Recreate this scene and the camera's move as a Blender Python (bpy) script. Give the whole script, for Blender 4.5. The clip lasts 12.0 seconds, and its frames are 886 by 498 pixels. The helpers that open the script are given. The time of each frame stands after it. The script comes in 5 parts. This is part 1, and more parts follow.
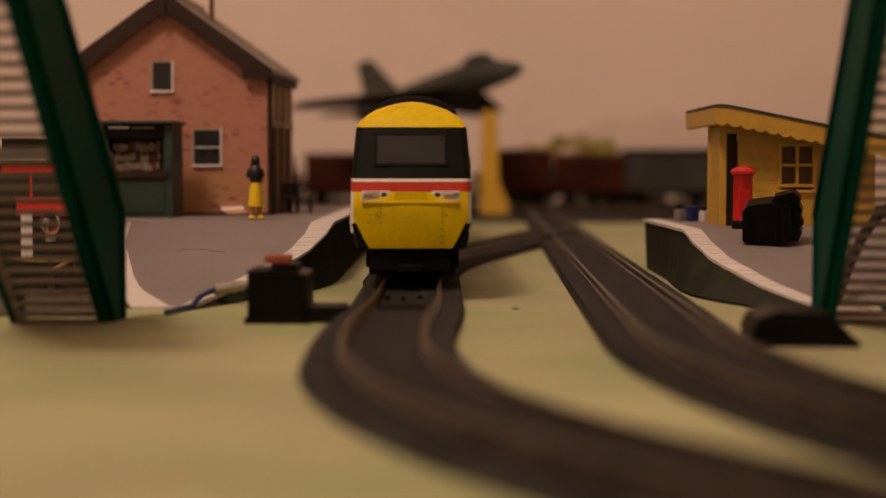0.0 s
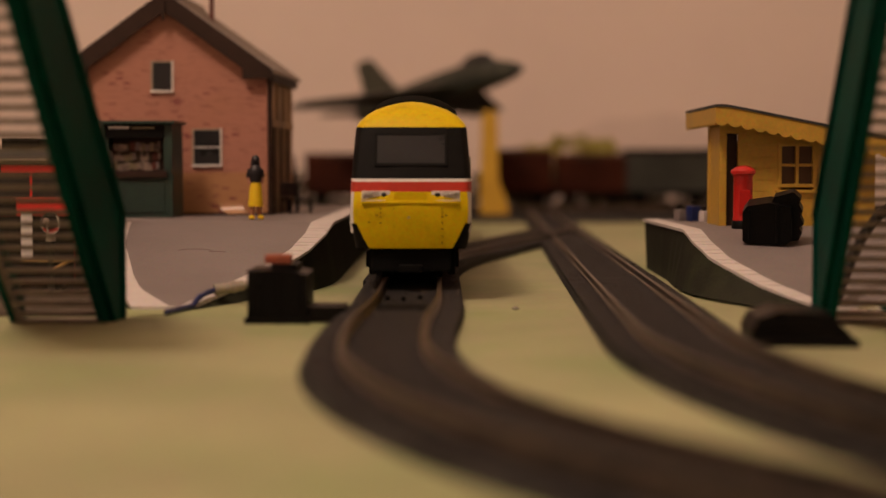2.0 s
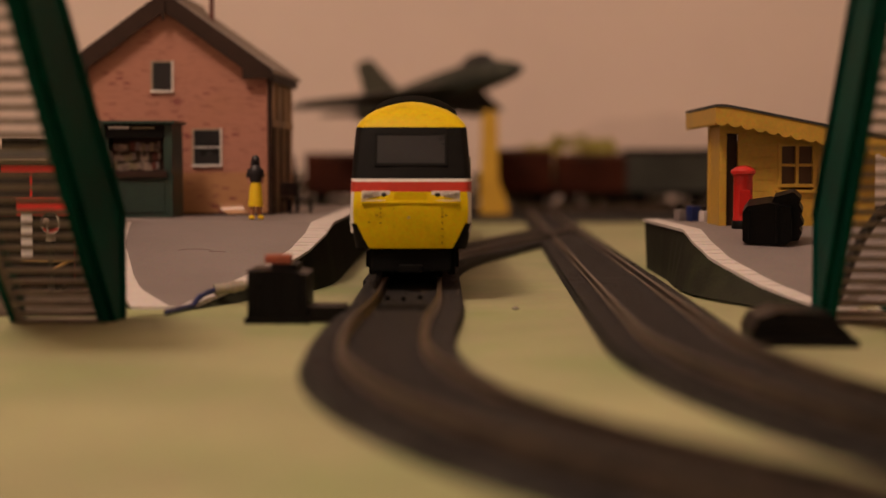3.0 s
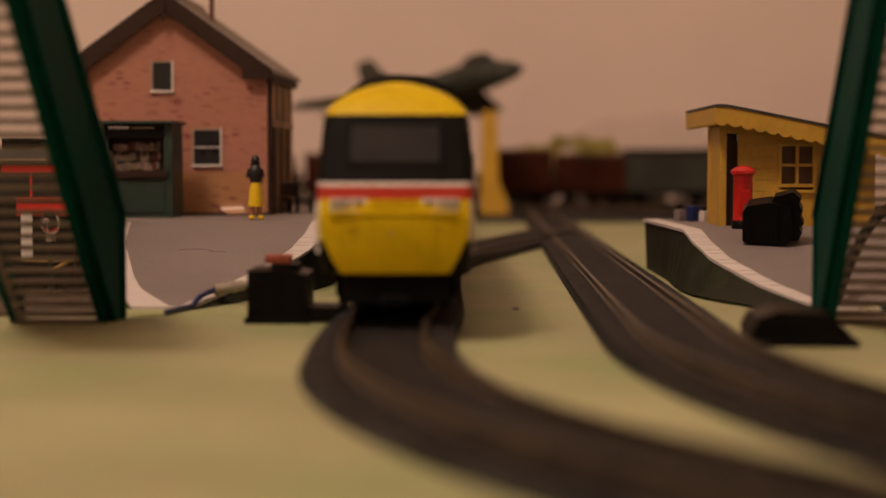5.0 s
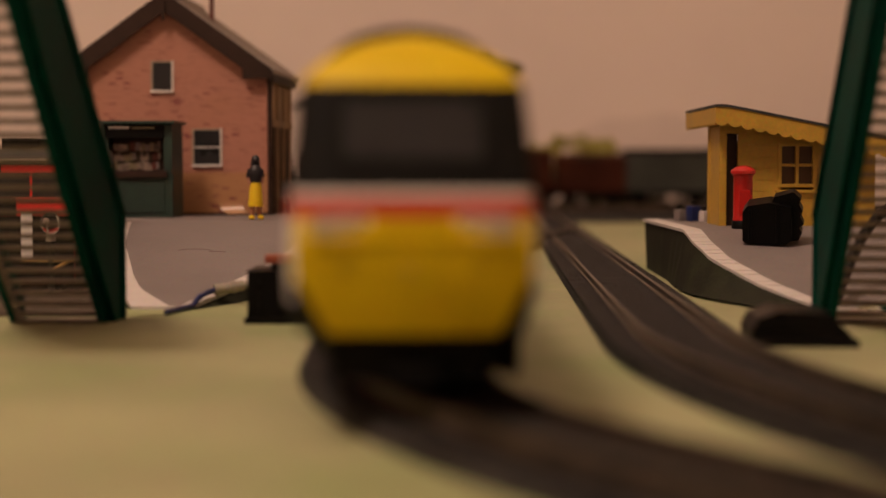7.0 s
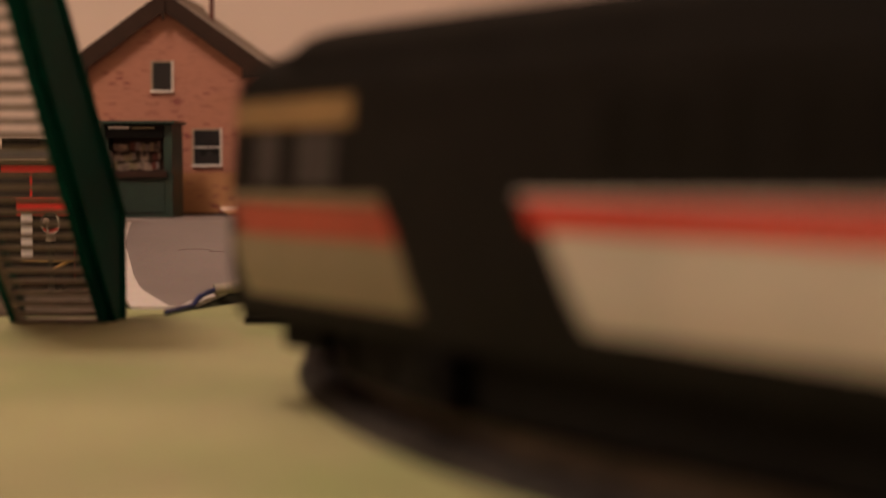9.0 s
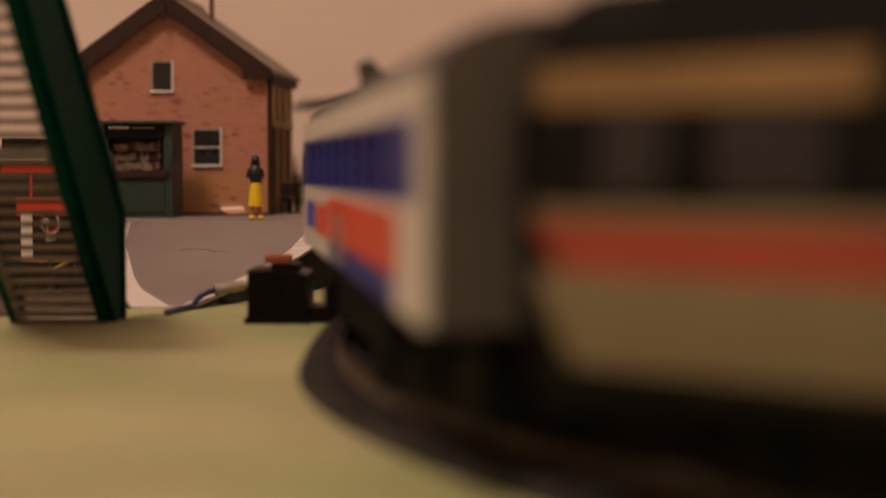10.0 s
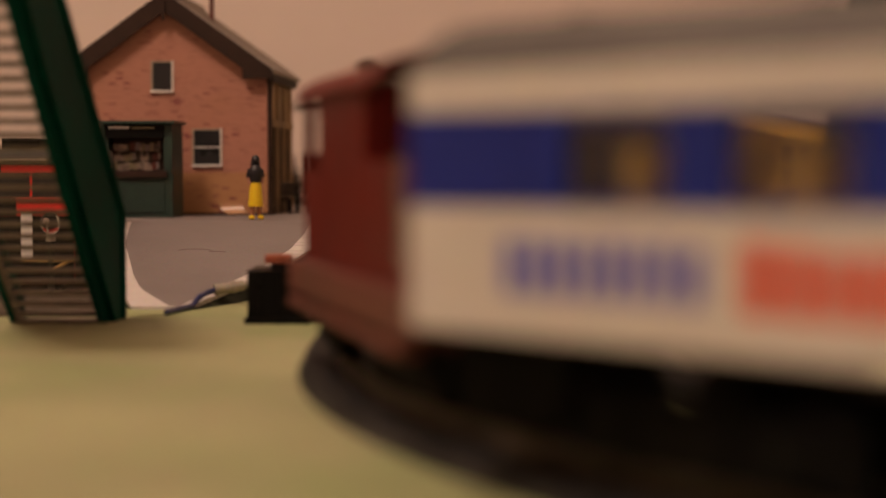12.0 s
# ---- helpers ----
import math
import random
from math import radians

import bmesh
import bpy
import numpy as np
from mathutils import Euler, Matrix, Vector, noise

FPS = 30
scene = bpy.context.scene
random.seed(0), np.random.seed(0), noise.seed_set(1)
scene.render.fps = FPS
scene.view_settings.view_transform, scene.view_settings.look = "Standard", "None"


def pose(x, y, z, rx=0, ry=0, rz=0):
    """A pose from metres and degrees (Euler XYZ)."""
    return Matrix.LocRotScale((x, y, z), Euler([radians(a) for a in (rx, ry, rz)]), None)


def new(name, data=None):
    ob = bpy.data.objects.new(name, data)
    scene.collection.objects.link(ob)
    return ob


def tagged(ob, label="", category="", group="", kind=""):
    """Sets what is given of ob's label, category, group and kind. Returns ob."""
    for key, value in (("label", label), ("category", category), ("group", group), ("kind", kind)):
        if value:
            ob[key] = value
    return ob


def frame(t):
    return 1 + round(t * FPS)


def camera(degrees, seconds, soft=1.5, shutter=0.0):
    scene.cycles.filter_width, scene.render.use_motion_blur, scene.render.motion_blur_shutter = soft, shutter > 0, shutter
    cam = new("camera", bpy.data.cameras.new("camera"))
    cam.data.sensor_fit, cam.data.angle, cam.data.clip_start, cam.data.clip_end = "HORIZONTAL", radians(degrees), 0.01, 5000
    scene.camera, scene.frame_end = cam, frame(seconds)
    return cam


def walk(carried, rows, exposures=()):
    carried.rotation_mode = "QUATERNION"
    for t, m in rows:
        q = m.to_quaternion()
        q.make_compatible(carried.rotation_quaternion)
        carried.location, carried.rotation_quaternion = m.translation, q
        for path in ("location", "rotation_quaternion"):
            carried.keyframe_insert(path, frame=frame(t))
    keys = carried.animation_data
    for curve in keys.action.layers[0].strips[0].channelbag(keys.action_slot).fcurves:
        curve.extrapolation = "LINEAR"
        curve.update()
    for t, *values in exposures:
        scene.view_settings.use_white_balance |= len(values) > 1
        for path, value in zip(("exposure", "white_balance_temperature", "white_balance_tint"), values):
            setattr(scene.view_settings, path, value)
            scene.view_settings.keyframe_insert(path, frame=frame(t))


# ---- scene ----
# Camera: low on the baseboard, looking along the tracks. It stands still.
EYE = (0.0, 0.0, 0.040)
cam = camera(31.28, 12.0, soft=1.5, shutter=0.5)
cam.data.dof.use_dof = True
cam.data.dof.focus_distance = 0.52
cam.data.dof.aperture_fstop = 9.2
VIEW = pose(*EYE, 90 - 2.944, 0, 0)
walk(cam, [(0, VIEW), (12, VIEW)], exposures=[(0, 0.0), (12, 0.0)])

# World and light: a closed room with one warm ceiling lamp, no daylight.
world = bpy.data.worlds.new("world")
scene.world = world
world.use_nodes = True
world.node_tree.nodes["Background"].inputs[0].default_value = (1.0, 0.66, 0.42, 1)
world.node_tree.nodes["Background"].inputs[1].default_value = 0.01
bulb = bpy.data.lights.new("ceiling_bulb", "POINT")
bulb.shadow_soft_size, bulb.energy, bulb.color = 0.14, 41.5, (1.0, 0.70, 0.545)
lamp = new("ceiling_bulb", bulb)
lamp.location = (-0.43, -0.08, 1.22)


# ---- materials ----
def node(nt, kind, **sets):
    n = nt.nodes.new(kind)
    for k, v in sets.items():
        n.inputs[k.replace("_", " ")].default_value = v
    return n


def material(name, colour, rough=0.5, metal=0.0, vary=0.25, scale=60, fine=900, bump=0.05, spots=None, coat=0.0, spec=0.5):
    """A painted, moulded or metal surface with broad blotches, fine grain and slight relief."""
    m = bpy.data.materials.new(name)
    m.use_nodes = True
    nt = m.node_tree
    b = nt.nodes["Principled BSDF"]
    b.inputs["Roughness"].default_value, b.inputs["Metallic"].default_value = rough, metal
    b.inputs["Coat Weight"].default_value, b.inputs["Specular IOR Level"].default_value = coat, spec
    co = nt.nodes.new("ShaderNodeTexCoord")
    big = node(nt, "ShaderNodeTexNoise", Scale=scale, Detail=5.0, Roughness=0.6)
    small = node(nt, "ShaderNodeTexNoise", Scale=fine, Detail=3.0)
    nt.links.new(co.outputs["Object"], big.inputs["Vector"])
    nt.links.new(co.outputs["Object"], small.inputs["Vector"])
    ramp = nt.nodes.new("ShaderNodeValToRGB")
    lo = [c * (1 - vary) for c in colour]
    hi = [min(1, c * (1 + vary)) for c in colour]
    ramp.color_ramp.elements[0].position, ramp.color_ramp.elements[1].position = 0.32, 0.68
    ramp.color_ramp.elements[0].color, ramp.color_ramp.elements[1].color = (*lo, 1), (*hi, 1)
    nt.links.new(big.outputs["Fac"], ramp.inputs["Fac"])
    out = ramp.outputs["Color"]
    mix = nt.nodes.new("ShaderNodeMixRGB")
    mix.blend_type = "OVERLAY"
    mix.inputs["Fac"].default_value = 0.25
    nt.links.new(out, mix.inputs["Color1"])
    nt.links.new(small.outputs["Color"], mix.inputs["Color2"])
    out = mix.outputs["Color"]
    if spots:
        col, sc, lo_, hi_ = spots
        sp = node(nt, "ShaderNodeTexNoise", Scale=sc, Detail=4.0, Roughness=0.65)
        nt.links.new(co.outputs["Object"], sp.inputs["Vector"])
        rr = nt.nodes.new("ShaderNodeValToRGB")
        rr.color_ramp.elements[0].position, rr.color_ramp.elements[1].position = lo_, hi_
        nt.links.new(sp.outputs["Fac"], rr.inputs["Fac"])
        mm = nt.nodes.new("ShaderNodeMixRGB")
        mm.inputs["Color2"].default_value = (*col, 1)
        nt.links.new(rr.outputs["Color"], mm.inputs["Fac"])
        nt.links.new(out, mm.inputs["Color1"])
        out = mm.outputs["Color"]
    nt.links.new(out, b.inputs["Base Color"])
    rmap = node(nt, "ShaderNodeMapRange", To_Min=max(0.02, rough - 0.1), To_Max=min(1, rough + 0.12))
    nt.links.new(big.outputs["Fac"], rmap.inputs["Value"])
    nt.links.new(rmap.outputs["Result"], b.inputs["Roughness"])
    bp = node(nt, "ShaderNodeBump", Strength=bump, Distance=0.0006)
    nt.links.new(small.outputs["Fac"], bp.inputs["Height"])
    nt.links.new(bp.outputs["Normal"], b.inputs["Normal"])
    return m


def brick_card(name, one=(0.41, 0.178, 0.120, 1), two=(0.31, 0.126, 0.088, 1), joint=(0.42, 0.208, 0.148, 1)):
    """Printed brick paper: salmon bricks with odd dark ones."""
    m = bpy.data.materials.new(name)
    m.use_nodes = True
    nt = m.node_tree
    b = nt.nodes["Principled BSDF"]
    b.inputs["Roughness"].default_value = 0.55
    co = nt.nodes.new("ShaderNodeTexCoord")
    sep = nt.nodes.new("ShaderNodeSeparateXYZ")
    add = nt.nodes.new("ShaderNodeMath")
    com = nt.nodes.new("ShaderNodeCombineXYZ")
    nt.links.new(co.outputs["Object"], sep.inputs[0])
    nt.links.new(sep.outputs["X"], add.inputs[0])
    nt.links.new(sep.outputs["Y"], add.inputs[1])
    nt.links.new(add.outputs[0], com.inputs["X"])
    nt.links.new(sep.outputs["Z"], com.inputs["Y"])
    br = node(nt, "ShaderNodeTexBrick", Scale=1.0, Mortar_Size=0.00012, Brick_Width=0.0030, Row_Height=0.00105, Bias=-0.35,
              Color1=one, Color2=two, Mortar=joint)
    nt.links.new(com.outputs[0], br.inputs["Vector"])
    # odd bricks burnt dark, a few runs of them
    br2 = node(nt, "ShaderNodeTexBrick", Scale=1.0, Mortar_Size=0.0, Brick_Width=0.0030, Row_Height=0.00105, Bias=-0.86,
               Color1=(0, 0, 0, 1), Color2=(1, 1, 1, 1), Mortar=(0, 0, 0, 1))
    nt.links.new(com.outputs[0], br2.inputs["Vector"])
    no = node(nt, "ShaderNodeTexNoise", Scale=75.0, Detail=3.0)
    nt.links.new(co.outputs["Object"], no.inputs["Vector"])
    rr = nt.nodes.new("ShaderNodeValToRGB")
    rr.color_ramp.elements[0].position, rr.color_ramp.elements[1].position = 0.42, 0.62
    nt.links.new(no.outputs["Fac"], rr.inputs["Fac"])
    mul = nt.nodes.new("ShaderNodeMath")
    mul.operation = "MULTIPLY"
    odd = nt.nodes.new("ShaderNodeValToRGB")
    odd.color_ramp.elements[0].position, odd.color_ramp.elements[1].position = 0.02, 0.07
    nt.links.new(br2.outputs["Color"], odd.inputs["Fac"])
    nt.links.new(odd.outputs["Color"], mul.inputs[0])
    nt.links.new(rr.outputs["Color"], mul.inputs[1])
    mx = nt.nodes.new("ShaderNodeMixRGB")
    mx.inputs["Color2"].default_value = (0.21, 0.055, 0.05, 1)
    nt.links.new(mul.outputs[0], mx.inputs["Fac"])
    nt.links.new(br.outputs["Color"], mx.inputs["Color1"])
    # faded, browner patches in the print
    fade = node(nt, "ShaderNodeTexNoise", Scale=28.0, Detail=4.0)
    nt.links.new(co.outputs["Object"], fade.inputs["Vector"])
    fr = nt.nodes.new("ShaderNodeValToRGB")
    fr.color_ramp.elements[0].position, fr.color_ramp.elements[1].position = 0.5, 0.75
    fr.color_ramp.elements[1].color = (0.45, 0.45, 0.45, 1)
    nt.links.new(fade.outputs["Fac"], fr.inputs["Fac"])
    m2 = nt.nodes.new("ShaderNodeMixRGB")
    m2.inputs["Color2"].default_value = (0.36, 0.17, 0.075, 1)
    nt.links.new(fr.outputs["Color"], m2.inputs["Fac"])
    nt.links.new(mx.outputs["Color"], m2.inputs["Color1"])
    nt.links.new(m2.outputs["Color"], b.inputs["Base Color"])
    bp = node(nt, "ShaderNodeBump", Strength=0.15, Distance=0.0002)
    nt.links.new(br.outputs["Fac"], bp.inputs["Height"])
    nt.links.new(bp.outputs["Normal"], b.inputs["Normal"])
    return m


def clear(name, colour=(1, 1, 1), rough=0.03):
    m = bpy.data.materials.new(name)
    m.use_nodes = True
    b = m.node_tree.nodes["Principled BSDF"]
    b.inputs["Base Color"].default_value = (*colour, 1)
    b.inputs["Roughness"].default_value, b.inputs["Transmission Weight"].default_value = rough, 1.0
    b.inputs["IOR"].default_value = 1.45
    return m


M_BOARD = material("painted_board", (0.325, 0.325, 0.168), 0.6, vary=0.2, scale=11, fine=500, bump=0.14, spots=((0.20, 0.275, 0.095), 9, 0.47, 0.72))
M_WALL = material("wall_paint", (0.88, 0.75, 0.66), 0.8, vary=0.04, scale=3, fine=200, bump=0.06)
M_HILL = material("mural_grey", (0.79, 0.67, 0.59), 0.85, vary=0.05, scale=6)
M_CEIL = material("ceiling_paint", (0.75, 0.72, 0.66), 0.9, vary=0.05, scale=4)
M_FLOOR = material("room_floor", (0.20, 0.15, 0.11), 0.8, vary=0.3, scale=5)
M_WOODEDGE = material("board_edge", (0.30, 0.20, 0.11), 0.6, vary=0.3, scale=30)
M_BALLAST = material("dark_underlay", (0.027, 0.026, 0.024), 0.85, spec=0.15, vary=0.6, scale=70, fine=1500, bump=0.5)
M_SLEEPER = material("brown_sleeper", (0.021, 0.020, 0.020), 0.6, spec=0.2, vary=0.4, scale=150, fine=1800, bump=0.2)
M_RAIL = material("worn_nickel_rail", (0.080, 0.060, 0.040), 0.34, 0.55, vary=0.6, scale=90)
M_YELLOW = material("yellow_gloss", (0.63, 0.45, 0.003), 0.44, spec=0.14, vary=0.10, scale=80, bump=0.03, spots=((0.36, 0.22, 0.010), 130, 0.57, 0.88))
M_BLACKPL = material("black_gloss", (0.0066, 0.0062, 0.0055), 0.55, spec=0.08, vary=0.3, scale=90)
M_DARK = material("dark_chassis", (0.0050, 0.0050, 0.0045), 0.7, spec=0.07, vary=0.4, scale=120, bump=0.2)
M_ROOFDK = material("dark_roof", (0.0055, 0.0050, 0.0042), 0.7, spec=0.06, vary=0.25, scale=70)
M_RED = material("red_stripe", (0.44, 0.040, 0.024), 0.38, spec=0.2, vary=0.08)
M_WHITE = material("white_stripe", (0.70, 0.67, 0.63), 0.36, vary=0.06)
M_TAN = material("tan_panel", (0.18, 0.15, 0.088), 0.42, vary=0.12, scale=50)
M_CREAM = material("cream_body", (0.60, 0.57, 0.53), 0.42, spec=0.3, vary=0.07, scale=40)
M_BLUE = material("blue_band", (0.010, 0.022, 0.21), 0.4, spec=0.25, vary=0.15)
M_LETTER = material("blue_lettering", (0.055, 0.062, 0.44), 0.45, vary=0.1)
M_ORANGE = material("red_lettering", (0.62, 0.070, 0.030), 0.42, vary=0.1)
M_GREYROOF = material("grey_roof", (0.085, 0.078, 0.070), 0.6, vary=0.18, scale=50)
M_SHEET = material("dark_sheet_roof", (0.045, 0.045, 0.044), 0.6, spec=0.15, vary=0.3, scale=60)
M_SEAT = material("seat_moulding", (0.66, 0.43, 0.10), 0.6, vary=0.25, scale=200)
M_MAROON = material("maroon_paint", (0.115, 0.009, 0.007), 0.45, spec=0.15, vary=0.15, scale=60)
M_BROWNRED = material("brown_red_frame", (0.10, 0.022, 0.014), 0.5, vary=0.3, scale=60)
M_STEEL = material("bright_steel", (0.55, 0.52, 0.48), 0.3, 0.95, vary=0.15)
M_GLASSDK = material("smoked_window", (0.020, 0.020, 0.021), 0.28, vary=0.2, scale=60, bump=0.0, spec=0.3)
M_GLASS = clear("window_glass")
M_LENS = clear("clear_plastic", (0.95, 0.93, 0.9), 0.06)
M_BRICK = brick_card("brick_paper")
M_TANBRICK = brick_card("tan_brick_paper", (0.40, 0.20, 0.085, 1), (0.34, 0.155, 0.07, 1), (0.42, 0.22, 0.11, 1))
M_BROWN = material("brown_bargeboard", (0.030, 0.015, 0.010), 0.55, spec=0.25, vary=0.3, scale=120)
M_SLATE = material("grey_slate_paper", (0.30, 0.25, 0.215), 0.7, vary=0.15, scale=60, bump=0.2)
M_SHADE = material("shaded_brown_wall", (0.30, 0.19, 0.085), 0.6, vary=0.4, scale=45)
M_PLATFORM = material("grey_card_platform", (0.185, 0.158, 0.150), 0.62, vary=0.12, scale=25, fine=1200, bump=0.12)
M_EDGE = material("white_edging", (0.56, 0.52, 0.49), 0.55, vary=0.06, scale=60)
M_PWALL = material("dark_platform_wall", (0.020, 0.021, 0.013), 0.8, spec=0.15, vary=0.4, scale=50, bump=0.3, spots=((0.033, 0.038, 0.018), 45, 0.5, 0.75))
M_GREEN = material("dark_green_plastic", (0.0012, 0.046, 0.033), 0.5, spec=0.02, vary=0.3, scale=70, bump=0.05)
M_TREAD = material("brown_grey_tread", (0.19, 0.155, 0.12), 0.45, spec=0.3, vary=0.3, scale=90)
M_KIOSK = material("green_kiosk", (0.016, 0.040, 0.030), 0.45, vary=0.3, scale=90)
M_SHELTER = material("yellow_ochre_plastic", (0.47, 0.285, 0.034), 0.48, vary=0.14, scale=60, bump=0.08, spots=((0.32, 0.18, 0.028), 70, 0.55, 0.85))
M_PILLAR = material("post_office_red", (0.50, 0.018, 0.015), 0.3, vary=0.08)
M_JET = material("camouflage_green", (0.055, 0.060, 0.042), 0.6, vary=0.25, scale=20, spots=((0.025, 0.032, 0.024), 14, 0.45, 0.55))
M_POST = material("yellow_plastic", (0.62, 0.38, 0.035), 0.45, vary=0.1)
M_RUST = material("rust_wagon", (0.050, 0.013, 0.006), 0.7, spec=0.1, vary=0.4, scale=30)
M_GREYWAG = material("grey_wagon", (0.055, 0.058, 0.048), 0.7, spec=0.1, vary=0.25, scale=30)
M_BUSH = material("yellow_green_flock", (0.36, 0.32, 0.075), 0.9, vary=0.3, scale=60)
M_BUSH2 = material("dull_green_flock", (0.055, 0.050, 0.022), 0.9, vary=0.4, scale=60)
M_WIRE = material("blue_wire", (0.012, 0.022, 0.10), 0.35, vary=0.1)
M_RUBBER = material("black_moulding", (0.0034, 0.0033, 0.0034), 0.36, spec=0.11, vary=0.4, scale=120, bump=0.3)
M_LUG = material("dull_clasp", (0.30, 0.26, 0.20), 0.5, vary=0.2)
M_REDCAP = material("faded_red_lever", (0.30, 0.075, 0.035), 0.5, vary=0.2)
M_TOYRED = material("toy_red", (0.66, 0.020, 0.016), 0.3, vary=0.1)
M_SKIN = material("plain_figure_body", (0.36, 0.17, 0.10), 0.5, vary=0.08)
M_HAIR = material("figure_black", (0.012, 0.011, 0.014), 0.45, vary=0.2)
M_SKIRT = material("figure_yellow", (0.76, 0.52, 0.012), 0.4, vary=0.08)
M_PAPER = material("magazine_print", (0.20, 0.155, 0.125), 0.5, vary=0.7, scale=420, fine=1800)
M_GRIT = material("track_grit", (0.055, 0.046, 0.037), 0.8, spec=0.2, vary=0.6, scale=600, fine=2500, bump=0.2)
M_GLOSSCARD = material("glossy_card", (0.36, 0.20, 0.10), 0.27, vary=0.12, scale=60, bump=0.0, spec=0.5)
M_DARKBROWN = material("dark_brown_matt", (0.065, 0.052, 0.036), 0.8, spec=0.15, vary=0.3, scale=60)
M_AMBER = material("brown_tinted_pane", (0.075, 0.034, 0.015), 0.3, spec=0.3, vary=0.25, scale=90)
M_OCHRE = material("dull_ochre_stripe", (0.20, 0.125, 0.045), 0.45, vary=0.15, scale=50)
M_DULLRED = material("dull_red_stripe", (0.30, 0.062, 0.036), 0.42, spec=0.2, vary=0.15, scale=50)
M_BUFF = material("buff_panel", (0.44, 0.41, 0.34), 0.45, spec=0.25, vary=0.1, scale=40)
M_PINKSCRAP = material("pink_plastic", (0.50, 0.20, 0.19), 0.35, vary=0.2)
M_BRASS = material("brass", (0.55, 0.36, 0.12), 0.3, 0.9, vary=0.2)


# ---- mesh helpers: all sizes in millimetres ----
MM = 0.001


def box(bm, x0, x1, y0, y1, z0, z1, bevel=0.0):
    vs = bmesh.ops.create_cube(bm, size=1)["verts"]
    for v in vs:
        v.co = Vector(((x0 + x1) / 2 + v.co.x * (x1 - x0), (y0 + y1) / 2 + v.co.y * (y1 - y0), (z0 + z1) / 2 + v.co.z * (z1 - z0)))
    if bevel:
        es = list({e for v in vs for e in v.link_edges})
        bmesh.ops.bevel(bm, geom=es, offset=bevel, segments=2, affect="EDGES", profile=0.7)
    return bm


def prism(bm, pts, a, b, axis="y"):
    """A flat outline of (u, v) points pushed from a to b along an axis: x (u=y, v=z), y (u=x, v=z) or z (u=x, v=y)."""
    def at(u, v, w):
        return {"x": (w, u, v), "y": (u, w, v), "z": (u, v, w)}[axis]
    lo = [bm.verts.new(at(u, v, a)) for u, v in pts]
    hi = [bm.verts.new(at(u, v, b)) for u, v in pts]
    fs = [bm.faces.new(lo), bm.faces.new(hi[::-1])]
    n = len(pts)
    for i in range(n):
        fs.append(bm.faces.new((lo[i], hi[i], hi[(i + 1) % n], lo[(i + 1) % n])))
    bmesh.ops.recalc_face_normals(bm, faces=fs)
    return bm


def rod(bm, p, q, r, r2=None, n=14):
    p, q = Vector(p), Vector(q)
    d = q - p
    m = Matrix.Translation((p + q) / 2) @ d.to_track_quat("Z", "Y").to_matrix().to_4x4()
    bmesh.ops.create_cone(bm, cap_ends=True, segments=n, radius1=r, radius2=r if r2 is None else r2, depth=d.length, matrix=m)
    return bm


def ball(bm, c, r, squash=(1, 1, 1), n=12):
    bmesh.ops.create_uvsphere(bm, u_segments=n, v_segments=max(6, n // 2 + 2), radius=r, matrix=Matrix.Translation(c) @ Matrix.Diagonal((*squash, 1)))
    return bm


def rings(bm, rows, closed=True, caps=True):
    """A skin over rows of points."""
    grid = [[bm.verts.new(p) for p in row] for row in rows]
    fs = []
    n = len(grid[0])
    for a, b in zip(grid, grid[1:]):
        for i in range(n if closed else n - 1):
            j = (i + 1) % n
            fs.append(bm.faces.new((a[i], a[j], b[j], b[i])))
    if caps:
        fs += [bm.faces.new(grid[0][::-1]), bm.faces.new(grid[-1])]
    bmesh.ops.recalc_face_normals(bm, faces=fs)
    return bm


def lathe(bm, profile, n=20, c=(0, 0, 0)):
    return rings(bm, [[(c[0] + r * math.cos(2 * math.pi * i / n), c[1] + r * math.sin(2 * math.pi * i / n), c[2] + z) for i in range(n)] for r, z in profile])


def wire(bm, pts, r, n=8):
    for p, q in zip(pts, pts[1:]):
        rod(bm, p, q, r, n=n)
        ball(bm, q, r, n=8)
    return bm


def mesh_of(name, bm, mat, smooth=False):
    bmesh.ops.scale(bm, vec=(MM, MM, MM), verts=bm.verts)
    me = bpy.data.meshes.new(name)
    bm.to_mesh(me)
    bm.free()
    me.materials.append(mat)
    if smooth:
        for p in me.polygons:
            p.use_smooth = True
        me.set_sharp_from_angle(angle=radians(38))
    return me


def part(name, bm, mat, parent=None, label="", smooth=False, at=None):
    """Links a bmesh as one mesh object under a thing or a part; at: its own origin in its parent, in millimetres."""
    ob = new(name, mesh_of(name, bm, mat, smooth))
    if at:
        ob.location = Vector(at) * MM
    if parent:
        ob.parent = parent
    return tagged(ob, label)


def thing(name, label, category, group="", kind="", at=(0, 0, 0), turn=0.0):
    ob = new(name)
    ob.empty_display_size = 0.01
    ob.matrix_basis = pose(at[0] * MM, at[1] * MM, at[2] * MM, 0, 0, turn)
    return tagged(ob, label, category, group, kind)


def B():
    return bmesh.new()


# ---- track lines ----
def arc_line(x, y, heading, steps, step=0.002):
    """Points along straights and bends: steps of (length, radius); radius 0 is straight, positive bends towards +x. heading: radians off -y."""
    pts = [(x, y, heading)]
    for length, radius in steps:
        n = max(1, round(length / step))
        for _ in range(n):
            ds = length / n
            turn = ds / radius if radius else 0.0
            mid = heading + turn / 2
            x, y, heading = x + ds * math.sin(mid), y - ds * math.cos(mid), heading + turn
            pts.append((x, y, heading))
    return pts


